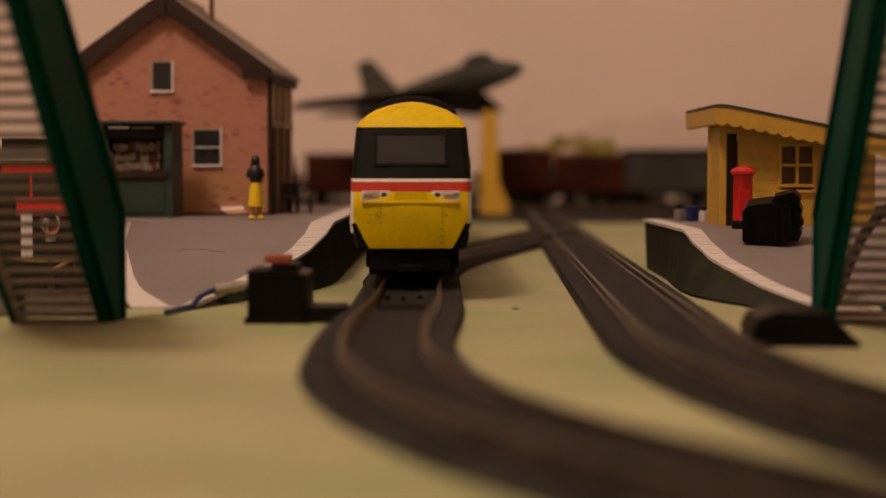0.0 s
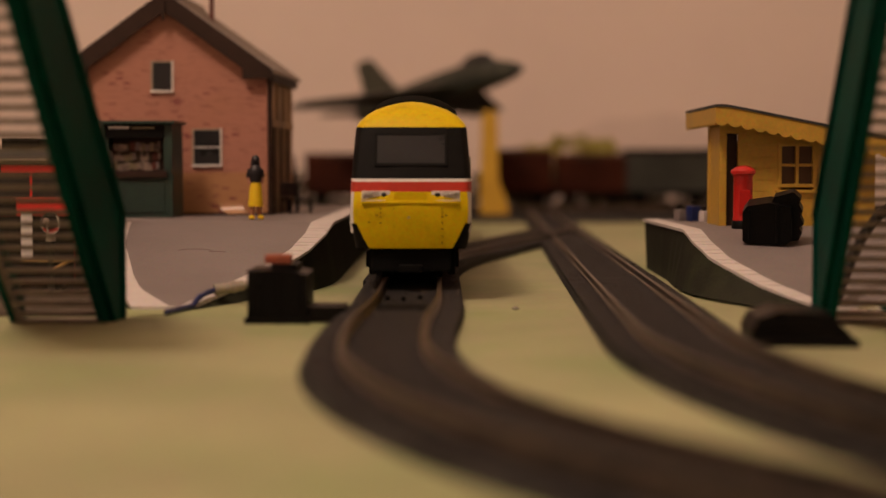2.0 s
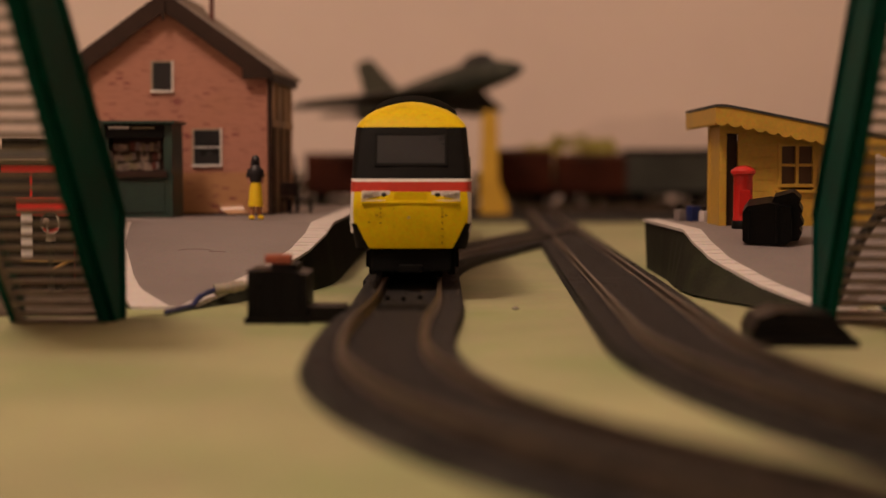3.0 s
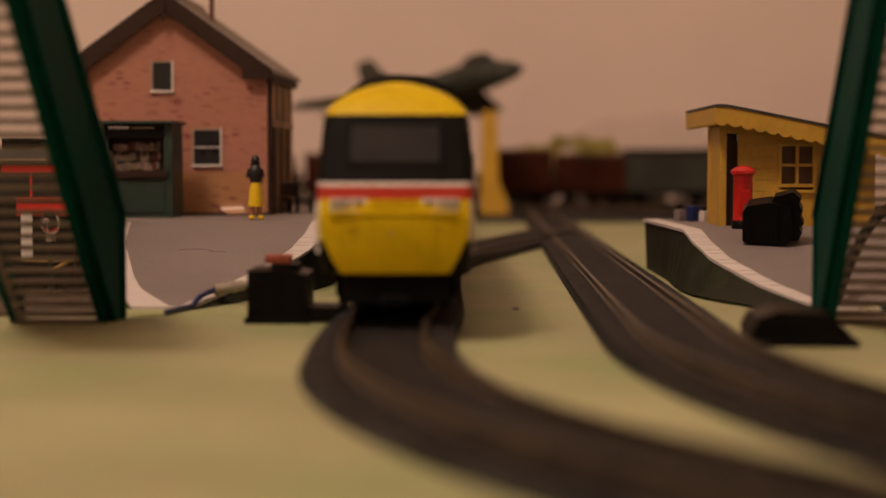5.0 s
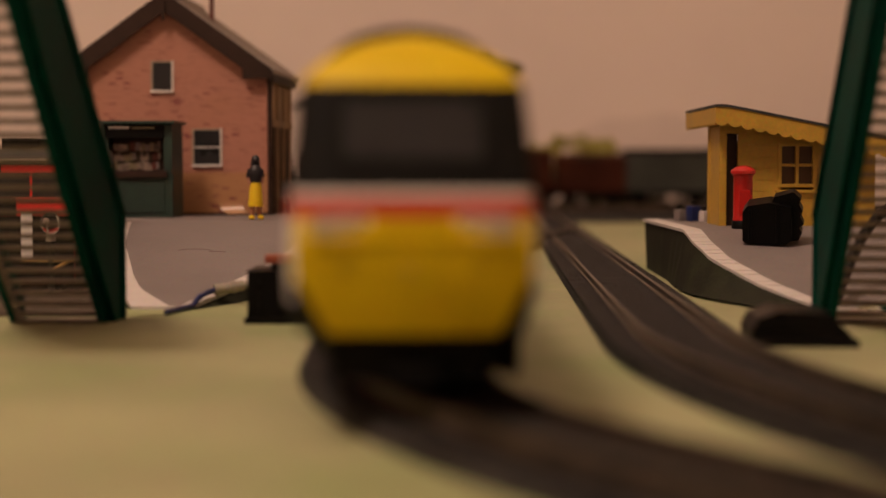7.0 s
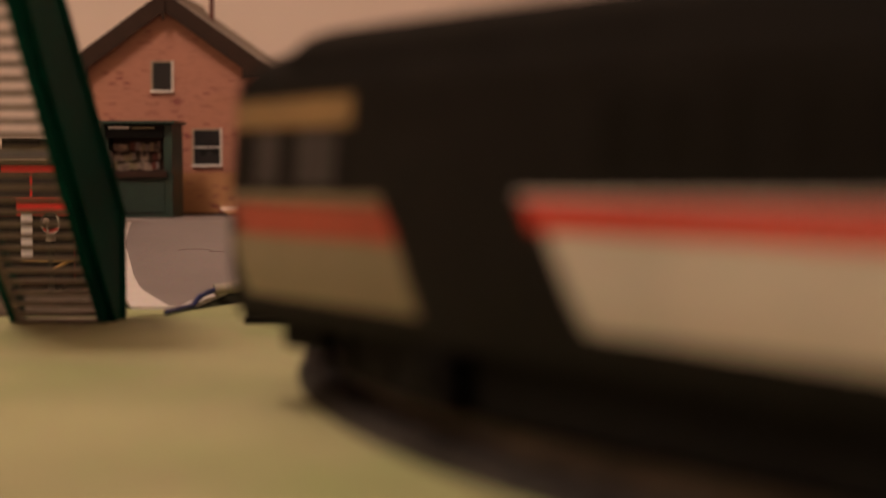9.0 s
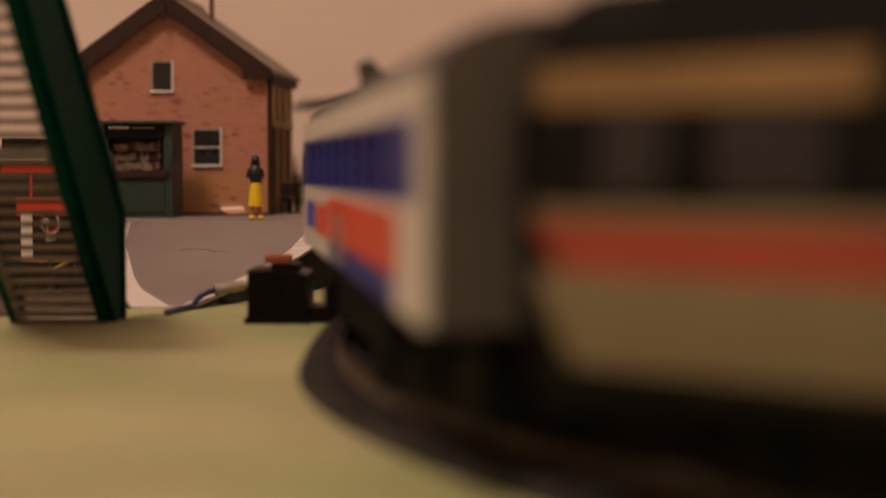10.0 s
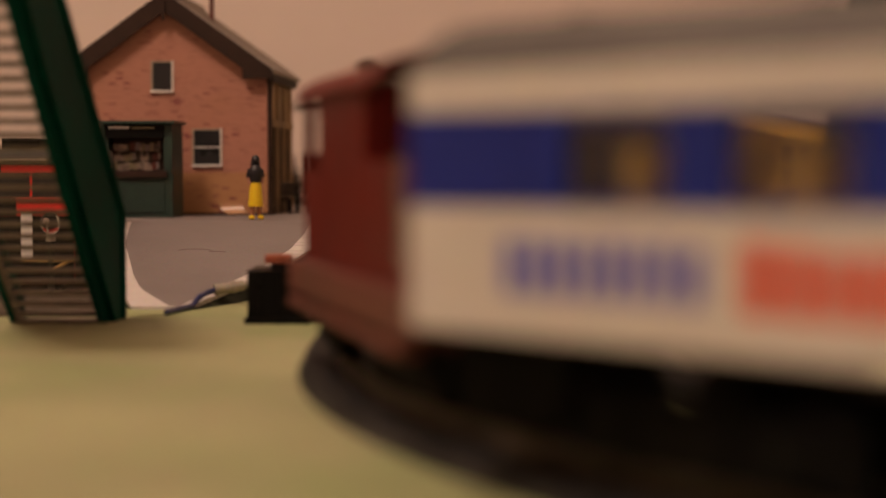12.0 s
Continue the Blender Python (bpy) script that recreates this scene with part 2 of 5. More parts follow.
RAIL_TOP = 5.6
MAIN = arc_line(-0.0106, 1.45, 0.001, [(1.0, 0), (0.06, -1.0), (0.07, 0.75), (0.150, 0.262), (0.48, 0.371), (0.7, 0)])
SECOND = arc_line(0.0514 + 0.0302 * (1.45 - 0.352), 1.45, -0.0302, [((1.45 - 0.352) * 1.0005, 0), (0.16, 0.409), (0.30, 0.25), (0.7, 0)])


class Line:
    def __init__(self, pts):
        self.p = np.array([q[:2] for q in pts])
        self.h = np.array([q[2] for q in pts])
        self.s = np.concatenate([[0], np.cumsum(np.hypot(*np.diff(self.p, axis=0).T))])

    def at(self, s):
        return Vector((np.interp(s, self.s, self.p[:, 0]), np.interp(s, self.s, self.p[:, 1]), 0))

    def heading(self, s):
        return float(np.interp(s, self.s, self.h))


MAIN_LINE, SECOND_LINE = Line(MAIN), Line(SECOND)
CROSS_LINE = Line(arc_line(0.0514 + 0.0302 * (0.99 - 0.352), 0.99, -0.0302, [(0.13, -0.60), (0.186, 0), (0.148, 0.60), (0.02, 0)]))


def ribbon(bm, line, s0, s1, profile, step=0.006):
    """A profile of (sideways, up) points, in millimetres, swept along a line."""
    n = max(1, int((s1 - s0) / step))
    rows = []
    for i in range(n + 1):
        s = s0 + (s1 - s0) * i / n
        c, h = line.at(s), line.heading(s)
        rows.append([((c.x / MM + u * math.cos(h)), (c.y / MM + u * math.sin(h)), v) for u, v in profile])
    return rings(bm, rows)


SLEEPER_MESH = None


def track(name, label, line, s0, s1, near=(0, 0), lift=0.0, grit=(0, 0), base=(15.8, 15.8)):
    """Set track: dark underlay, separate sleepers on the near stretch, joined ones beyond, and two rails."""
    global SLEEPER_MESH
    t = thing(name, label, "model track", "tracks on the board")
    part("track_base", ribbon(B(), line, s0, s1, [(-base[0] + lift, lift), (base[1] - lift, lift), (base[1] - 1, 2.2 + lift), (1 - base[0], 2.2 + lift)]), M_BALLAST, t)
    for side in (-1, 1):
        c = side * 8.5
        part("rail", ribbon(B(), line, s0, s1, [(c - 0.8, 2.9), (c - 0.8, 3.4), (c - 0.3, 3.7), (c - 0.3, 4.9), (c - 0.52, 5.1), (c - 0.52, 5.5), (c - 0.36, RAIL_TOP),
                                                 (c + 0.36, RAIL_TOP), (c + 0.52, 5.5), (c + 0.52, 5.1), (c + 0.3, 4.9), (c + 0.3, 3.7), (c + 0.8, 3.4), (c + 0.8, 2.9)]), M_RAIL, t)
    if SLEEPER_MESH is None:
        SLEEPER_MESH = mesh_of("sleeper", box(B(), -15.2, 15.2, -1.7, 1.7, 1.6, 3.1, 0.25), M_SLEEPER)
    joined = B()
    s, k = s0 + 0.003, 0
    while s < s1:
        c, h = line.at(s), line.heading(s)
        m = Matrix.Translation((c.x, c.y, 0)) @ Matrix.Rotation(h, 4, "Z")
        if near[0] <= s <= near[1]:
            ob = new("sleeper", SLEEPER_MESH)
            ob.parent, ob.matrix_basis = t, m
        else:
            g = B()
            box(g, -15.2, 15.2, -1.7, 1.7, 1.6, 3.1)
            g.transform(Matrix.Translation((c.x / MM, c.y / MM, 0)) @ Matrix.Rotation(h, 4, "Z"))
            me = bpy.data.meshes.new("scrap")
            g.to_mesh(me)
            g.free()
            joined.from_mesh(me)
            bpy.data.meshes.remove(me)
        s += 0.0063
    if joined.verts:
        tagged(part("sleeper_run", joined, M_SLEEPER, t), kind="stuff")
    else:
        joined.free()
    if grit[1] > grit[0]:
        rnd = random.Random(int(s0 * 100) + int(line.p[0][0] * 1e4))
        bm = B()
        for _ in range(1500):
            s = rnd.uniform(*grit)
            u = rnd.choice((rnd.uniform(-14.4, 14.4), rnd.choice((-1, 1)) * rnd.uniform(10.5, 14.8)))
            if 7.0 < abs(u) < 9.6:
                continue
            c, h, r = line.at(s), line.heading(s), rnd.uniform(0.22, 0.62)
            x, y, z = c.x / MM + u * math.cos(h), c.y / MM + u * math.sin(h), 2.3 + (0.8 if rnd.random() < 0.5 else 0)
            vs = [bm.verts.new((x + r * rnd.uniform(0.6, 1.3) * math.cos(a), y + r * rnd.uniform(0.6, 1.3) * math.sin(a), z)) for a in (0.2, 1.7, 3.3, 4.9)]
            top = bm.verts.new((x, y, z + r * rnd.uniform(0.7, 1.5)))
            for a, b in zip(vs, vs[1:] + vs[:1]):
                bm.faces.new((a, b, top))
        tagged(part("grit", bm, M_GRIT, t), kind="stuff")
    return t


# ---- the room and the baseboard ----
def room():
    def slab(name, x0, x1, y0, y1, z0, z1, mat):
        return tagged(part(name, box(B(), x0, x1, y0, y1, z0, z1), mat), kind="structure")
    slab("wall_north", -1900, 1900, 1800, 1860, -750, 1650, M_WALL)
    slab("wall_south", -1900, 1900, -2260, -2200, -750, 1650, M_WALL)
    slab("wall_west", -1960, -1900, -2260, 1860, -750, 1650, M_WALL)
    slab("wall_east", 1900, 1960, -2260, 1860, -750, 1650, M_WALL)
    slab("ceiling", -1960, 1960, -2260, 1860, 1650, 1690, M_CEIL)
    slab("floor", -1960, 1960, -2260, 1860, -790, -750, M_FLOOR)
    # baseboard sheet, gently uneven
    n = 60
    bm = B()
    vs = [[bm.verts.new((-950 + 1900 * i / n, -320 + 2100 * j / n, 0.0 if i % n and j % n else -0.3)) for i in range(n + 1)] for j in range(n + 1)]
    for j in range(n):
        for i in range(n):
            bm.faces.new((vs[j][i], vs[j][i + 1], vs[j + 1][i + 1], vs[j + 1][i]))
    ground = part("ground", bm, M_BOARD)
    tagged(ground, kind="structure")
    t = thing("baseboard_frame", "wooden frame and legs under the railway board", "table")
    part("board_panel", box(B(), -948, 948, -318, 1778, -24, -0.6, 1), M_WOODEDGE, t)
    for x in (-890, 890):
        for y in (-260, 1700):
            part("leg", box(B(), x - 30, x + 30, y - 30, y + 30, -750, -24, 2), M_WOODEDGE, t)


def mural_hill():
    pts = [(60, 0)]
    for i in range(41):
        u = i / 40
        pts.append((60 + 330 * u, 20 + 84 * math.sin(math.pi * u) ** 1.3 + 5 * math.sin(9 * u + 1) + 3 * math.sin(23 * u)))
    pts.append((390, 0))
    tagged(part("backdrop", prism(B(), pts, 1798.4, 1799.7, "y"), M_HILL), "faint grey hill outline on the pink wall", kind="structure")


room()
mural_hill()

# ---- tracks ----
main_track = track("main_track", "dark brown curved model railway track with tarnished rails", MAIN_LINE, 0.16, 1.9, near=(0.85, 1.48), grit=(0.80, 1.30), base=(16.8, 15.6))
part("uncoupler", box(B(), -18.0, -4.4, 411, 423, 2.4, 3.5, 0.4), M_DARK, main_track, "black uncoupler plate between the rails")
for x, y in ((-11.0, 437), (-15.5, 441), (-6.5, 443)):
    part("track_pin", lathe(B(), [(0.75, 3.0), (0.75, 3.9), (0.5, 4.2), (0.1, 4.3)], 10, (x, y, 0)), M_DARK, main_track)
track("second_track", "dark brown model railway track curving beside the platform", SECOND_LINE, 0.16, 1.7, near=(0.85, 1.42), grit=(0.70, 1.30))
track("crossover_track", "dark model crossover track between the two lines", CROSS_LINE, 0.0, CROSS_LINE.s[-1], lift=0.3)
for k in range(3):
    track("yard_track", "dark straight model track at the back of the board", Line([(-0.75, 1.36 + 0.067 * k, 1.5708), (0.75, 1.36 + 0.067 * k, 1.5708)]), 0, 1.5)
tagged(part("yard_ballast", prism(B(), [(-760, 1150), (760, 1150), (760, 1775), (-760, 1775)], 0.05, 0.5, "z"), M_BALLAST), "dark ballast strip under the yard tracks", "ballast", kind="stuff")


# ---- platforms ----
def lerp(x, xs, ys):
    return float(np.interp(x, xs, ys))


def ramp_platform(name, label, top, d_foot, d_head, outer, inner, strip_o, strip_i, side, far_x, flare, end, slabs=0, lift=0.0):
    """A card platform: a flat deck and a tapering ramp with white edging, and a dark wall below the edges."""
    t = thing(name, label, "platform", "station platforms")
    ds = [d_foot + (d_head - d_foot) * i / 24 for i in range(25)]

    def height(d):
        u = min(1, max(0, (d - d_foot) / (d_head - d_foot)))
        return 0.6 + (top - 0.6) * (u + 0.03 * math.sin(math.pi * u) - 0.035 * math.sin(2 * math.pi * u))

    def row(d):
        o, i = lerp(d, *outer), lerp(d, *inner)
        return o, o + side * lerp(d, *strip_o), i - side * lerp(d, *strip_i), i
    def sheet(a, b, lift, dd):
        rows = []
        for d in dd:
            r = row(d)
            z = height(d) + lift
            rows.append([(r[a], d, z), (r[b], d, z), (r[b], d, z - 0.9), (r[a], d, z - 0.9)])
        return rings(B(), rows)
    part("ramp", sheet(1, 2, 0, ds), M_PLATFORM, t, smooth=True)
    if slabs:
        for q in range(slabs):
            a, b = d_foot + (d_head - d_foot) * (q + 0.045) / slabs, d_foot + (d_head - d_foot) * (q + 0.955) / slabs
            part("edging_slab", sheet(0, 1, 0.12 + 0.05 * (q % 3), [a, (a + b) / 2, b]), M_EDGE, t)
    else:
        part("white_edging", sheet(0, 1, 0.12, ds), M_EDGE, t, "white painted platform edging", smooth=True)
    part("white_edging", sheet(2, 3, 0.12, ds), M_EDGE, t, "white painted platform edging", smooth=True)
    # flat deck behind the ramp
    o = lerp(d_head, *outer)
    s = lerp(d_head, *strip_o)
    x0, x1 = sorted((o + side * s, far_x))
    part("deck", box(B(), x0, x1, d_head, end, top - 0.9, top), M_PLATFORM, t)
    x0, x1 = sorted((o, o + side * s))
    n = max(4, int((end - d_head) / 9))
    for k in range(n):
        y0 = d_head + (end - d_head) * k / n
        part("edging_slab", box(B(), x0, x1, y0 + 0.12, y0 + (end - d_head) / n - 0.12, top - 0.9, top + 0.12), M_EDGE, t)
    # walls: the edge leans out to its foot
    for which, sgn in ((0, -side), (3, side)):
        rows = []
        for d in ds:
            fl = lerp(d, *flare) if which == 0 else 0.5
            x, z = row(d)[which], height(d) - 0.5
            foot = min(lift, z * 0.4)
            rows.append([(x - sgn * 0.6, d, z), (x + sgn * fl, d, foot), (x + sgn * (fl - 1.2), d, foot), (x - sgn * 1.8, d, z)])
        part("ramp_wall", rings(B(), rows), M_PWALL, t, smooth=True)
    rows = []
    for k in range(9):
        d = d_head + (end - d_head) * k / 8
        fl = lerp(d, *flare)
        rows.append([(o + side * 0.6, d, top - 0.9), (o - side * fl, d, 0), (o - side * fl + side * 2, d, 0), (o + side * 2.6, d, top - 0.9)])
    part("deck_wall", rings(B(), rows), M_PWALL, t)
    x0, x1 = sorted((o + side * 2.6, far_x - side * 2))
    part("far_wall", box(B(), x0, x1, end - 2, end, 0, top - 0.9), M_PWALL, t)
    x0, x1 = sorted((far_x, far_x - side * 2))
    part("back_wall", box(B(), x0, x1, d_head, end, 0, top - 0.9), M_PWALL, t)
    x0, x1 = sorted((far_x, row(d_head)[3]))
    part("end_wall", box(B(), x0, x1, d_head + 0.5, d_head + 2.5, 0, top - 0.9), M_PWALL, t)
    for d in (d_foot,):
        r = row(d)
        x0, x1 = sorted((r[0], r[3]))
        part("toe", box(B(), x0, x1, d - 0.5, d + 0.4, 0, 0.9), M_EDGE, t)
    return height


PT_L, PT_R = 20.5, 19.5
LEFT_H = ramp_platform("station_platform", "grey card platform ramp with curved white edging", PT_L, 446, 566,
                       ([446, 474, 496, 516, 540, 566], [-71, -60, -50, -43.5, -40, -39]), ([446, 467, 500, 525, 566], [-88, -95.5, -103, -109, -114]),
                       ([446, 474, 500, 566], [4, 5, 6, 8]), ([446, 470, 485, 520, 566], [11, 6, 4.5, 3.5, 2.5]), -1, -250, ([446, 1010], [2, 2]), 800, 30)
RIGHT_H = ramp_platform("station_platform", "grey card platform ramp with white edge slabs beside curving track", PT_R, 440, 525,
                        ([440, 446, 465, 488, 506, 525], [106, 102.5, 92.2, 82.4, 79.8, 79.6]), ([440, 470, 525], [160, 175, 190]),
                        ([440, 470, 525], [6, 6, 6]), ([440, 525], [3, 3]), 1, 260, ([440, 491, 560, 629], [14.5, 5.0, 0, -1.5]), 629, 26, 0.8)


# ---- the brick station house ----
def window_unit(t, x0, x1, z0, z1, bars, y=-0.4):
    w = part("window", box(B(), x0, x1, y + 0.2, y + 0.3, z0, z1), M_GLASSDK, t, "dark window with white frame")
    f = 0.75
    part("frame", box(B(), x0 - f, x0, y - 0.1, y + 0.38, z0 - f, z1 + f, 0.1), M_LUG, w)
    part("frame", box(B(), x1, x1 + f, y - 0.2, y + 0.38, z0 - f, z1 + f, 0.1), M_WHITE, w)
    part("frame", box(B(), x0, x1, y - 0.1, y + 0.36, z1, z1 + f * 0.8, 0.1), M_LUG, w)
    part("sill", box(B(), x0 - f * 1.1, x1 + f * 1.1, y - 0.7, y + 0.34, z0 - f * 1.3, z0, 0.1), M_WHITE, w)
    for b in bars:
        part("glazing_bar", box(B(), x0, x1, y - 0.05, y + 0.19, b - 0.28, b + 0.28), M_WHITE, w)


def house():
    t = thing("station_house", "salmon brick paper station house with brown bargeboards", "building", at=(-113.5, 652, PT_L), turn=-3)
    hw, he, ha, dp = 41.5, 56.5, 86.0, 70.0
    gable = [(-hw, 0), (hw, 0), (hw, he), (0, ha), (-hw, he)]
    part("front_wall", prism(B(), gable, 0, 1.6, "y"), M_BRICK, t)
    part("rear_wall", prism(B(), gable, dp - 1.6, dp, "y"), M_BRICK, t)
    for s in (-1, 1):
        x0, x1 = sorted((s * hw, s * (hw - 1.6)))
        # the right wall turns from the lamp: its shade is in the brown colour
        w = part("side_wall", box(B(), x0, x1, 1.6, dp - 1.6, 0, he), M_SHADE if s > 0 else M_BRICK, t, "printed brown side wall with its shade painted in" if s > 0 else "")
        if s > 0:
            for k in range(7):
                y = 6 + k * 9
                part("pilaster", box(B(), hw, hw + 0.7, y, y + 3.5, 0, he - (18 if k % 2 else 2), 0.2), M_BROWN if k % 2 else M_SHADE, w)
            part("string_course", box(B(), hw, hw + 0.9, 3, dp - 3, he - 20, he - 17, 0.2), M_SHADE, w)
    part("downpipe", rod(rod(B(), (hw + 1.2, 0.6, 0), (hw + 1.2, 0.6, he), 0.9, n=10), (hw + 1.2, 0.6, he - 2), (hw + 1.2, 0.6, he + 0.5), 1.5, n=10), M_BROWN, t)
    # roof slopes, with the eaves overhanging
    k = (ha - he) / hw
    ov, front, back = 3.2, -3.4, dp + 4
    for s in (-1, 1):
        pts = [(0, ha + 5.5), (s * (hw + ov), he - k * ov + 5.5), (s * (hw + ov), he - k * ov + 3.6), (0, ha + 3.6)]
        r = part("roof_slope", prism(B(), pts, front, back, "y"), M_SLATE, t, "grey slate paper roof slope")
        for q in range(1, 17):
            u = q / 17 * (hw + ov)
            z = ha + 5.5 - k * u
            part("slate_course", prism(B(), [(s * (u - 2.6), z + k * 2.6 + 0.02), (s * u, z + 0.45), (s * u, z + 0.01)], front + 0.5, back - 0.5, "y"), M_SLATE, r)
        # bargeboard and boxed eave
        bb = [(0, ha + 5.2), (s * (hw + ov - 0.4), he - k * ov + 5.2), (s * (hw + ov - 0.4), he - 0.8), (s * (hw - 9.0), he - 0.8), (s * (hw - 9.6), he + 3.4), (0, ha - 3.0)]
        part("bargeboard", prism(B(), bb, front - 0.8, front + 0.6, "y"), M_BROWN, t)
        part("soffit", prism(B(), [(0, ha + 3.4), (s * (hw + ov - 1), he - k * (ov - 1) + 3.4), (s * (hw + ov - 1), he - k * (ov - 1) + 2.2), (0, ha + 2.2)], front + 0.6, back - 1, "y"), M_BROWN, t)
        part("eave_box", box(B(), *sorted((s * (hw + 0.2), s * (hw + ov - 1))), front + 1, back - 2, he - 1.5, he + 1.5, 0.2), M_BROWN, t)
    part("ridge", rod(B(), (0, front, ha + 5.6), (0, back, ha + 5.6), 1.2, n=10), M_SLATE, t)
    part("finial", box(B(), -0.8, 0.8, front - 1.5, front - 0.8, ha - 6.5, ha + 7, 0.2), M_BROWN, t)
    part("vent_pipe", rod(B(), (13.0, 30, ha - 8), (13.0, 30, ha + 7), 1.0, n=10), M_BROWNRED, t)
    window_unit(t, -5.6, 2.2, 51.2, 62.6, ())
    window_unit(t, 11.3, 22.1, 20.8, 34.8, (27.8,))
    # lower render band behind the stall
    part("lower_band", box(B(), 5.5, hw + 0.1, -0.3, 0, 0, 17.5), M_TANBRICK, t, "faded tan brick paper band")
    # the paper has come loose at its foot and curls out
    curl = [(-0.45, 5.2), (-0.55, 4.0), (-0.95, 2.9), (-1.7, 1.9), (-2.8, 1.15), (-4.2, 0.7)]
    part("loose_flap", rings(B(), [[(x, y + dy, z) for x in (21 + 7 * i, 31 + 5 * i) for dy in (0,)] + [(31 + 5 * i, y + 0.25, z - 0.15), (21 + 7 * i, y + 0.25, z - 0.15)] for i, (y, z) in zip((0, 0.08, 0.16, 0.3, 0.5, 0.75), curl)]), M_GLOSSCARD, t, "loose glossy paper flap curling outwards", smooth=True)
    part("plinth", box(B(), -hw - 0.3, hw + 0.3, -0.7, -0.32, 0, 1.0), M_BROWN, t)


def kiosk():
    t = thing("news_kiosk", "dark green newspaper kiosk with a rack of magazines", "kiosk", at=(-118, 618, PT_L), turn=-2)
    x0, x1, h, dp = -16, 12.6, 36.5, 20
    part("counter_panel", box(B(), x0, x1, 0, 1.5, 0, 17, 0.3), M_KIOSK, t)
    part("raised_panel", box(B(), x0 + 8, x1 - 3, -0.4, 0, 2, 14, 0.2), M_KIOSK, t)
    part("counter", box(B(), x0 + 3, x1 - 2, -1.6, 6, 15.6, 18.2, 0.3), M_BROWN, t)
    for x in (x0, x1 - 3.4):
        part("corner_post", box(B(), x, x + 3.4, -0.3, 3, 17, h, 0.3), M_KIOSK, t)
    part("side_panel", box(B(), x1 - 1.2, x1, 3, dp, 0, h), M_KIOSK, t)
    part("side_panel", box(B(), x0, x0 + 1.2, 3, dp, 0, h), M_KIOSK, t)
    part("back_panel", box(B(), x0 + 1.2, x1 - 1.2, dp - 1.2, dp, 0, h), M_KIOSK, t)
    part("canopy", box(B(), x0 - 1, x1 + 1.6, -3, dp, h, h + 1.2, 0.3), M_KIOSK, t)
    part("fascia", box(B(), x0 + 2, x1 - 3, -1.2, -0.4, h - 5.5, h - 0.2, 0.2), M_BLACKPL, t)
    part("strip_lamp", box(B(), x0 + 4, x0 + 12, -1.9, -1.3, h - 1.9, h - 1.0, 0.2), M_CREAM, t, "pale unlit strip lamp")
    part("strip_lamp", box(B(), x0 + 13, x0 + 22, -1.9, -1.3, h - 1.9, h - 1.3, 0.2), M_TAN, t)
    rack = part("magazine_rack", box(B(), x0 + 4, x1 - 4, 5, 6, 18.2, h - 5), M_BROWN, t)
    rnd = random.Random(5)
    cols = [M_PAPER, M_PAPER, M_PLATFORM, M_PAPER, M_DARKBROWN, M_BROWNRED, M_TAN]
    for r in range(3):
        x = x0 + 4.4
        while x < x1 - 6.5:
            wd = rnd.uniform(0.8, 2.0)
            z = 18.6 + r * 3.7 + rnd.uniform(-0.4, 0.5)
            part("magazine", box(B(), x, x + wd, 4.1 - 0.15 * r, 4.9, z, z + rnd.uniform(2.2, 3.6)), rnd.choice(cols), rack)
            x += wd * rnd.uniform(0.8, 1.15)


def lineside_figure():
    """A plain painted figure as one mesh."""
    bm = B()

    def done(mi):
        for f in bm.faces:
            if f.index == -1 or f not in seen:
                f.material_index = mi
                seen.add(f)
    seen = set()
    for s in (-1, 1):
        ball(bm, (s * 1.6, -1.0, 0.8), 1.35, (0.85, 1.5, 0.6), 10)
        done(2)
    for s in (-1, 1):
        rod(bm, (s * 1.3, 0, 1.0), (s * 1.2, 0, 5.5), 0.7, 0.95, 10)
        done(0)
    lathe(bm, [(2.7, 4.6), (2.6, 6), (2.3, 9), (2.0, 12.2), (1.8, 13.0)], 14)
    done(2)
    lathe(bm, [(1.8, 12.6), (2.2, 15), (2.4, 17.0), (1.6, 18.6), (0.8, 19.2)], 14)
    done(1)
    for s in (-1, 1):
        rod(bm, (s * 2.0, 0.2, 17.6), (s * 2.7, 0.4, 14.6), 0.75, 0.65, 8)
        done(1)
        rod(bm, (s * 2.7, 0.4, 14.6), (s * 2.0, -0.7, 12.4), 0.6, 0.5, 8)
        done(0)
    ball(bm, (0, 0, 20.6), 1.65, (0.9, 1, 1.15), 12)
    done(1)
    ball(bm, (0.1, 0.6, 19.4), 1.9, (0.85, 0.8, 1.35), 12)
    done(1)
    me = mesh_of("figurine", bm, M_SKIN, True)
    me.materials.append(M_HAIR)
    me.materials.append(M_SKIRT)
    ob = new("figurine", me)
    ob.matrix_basis = pose(-0.0703, 0.594, PT_L * MM, 0, 0, 18) @ Matrix.Scale(1.08, 4)
    tagged(ob, "small painted figurine in yellow skirt and black top", "figurine")


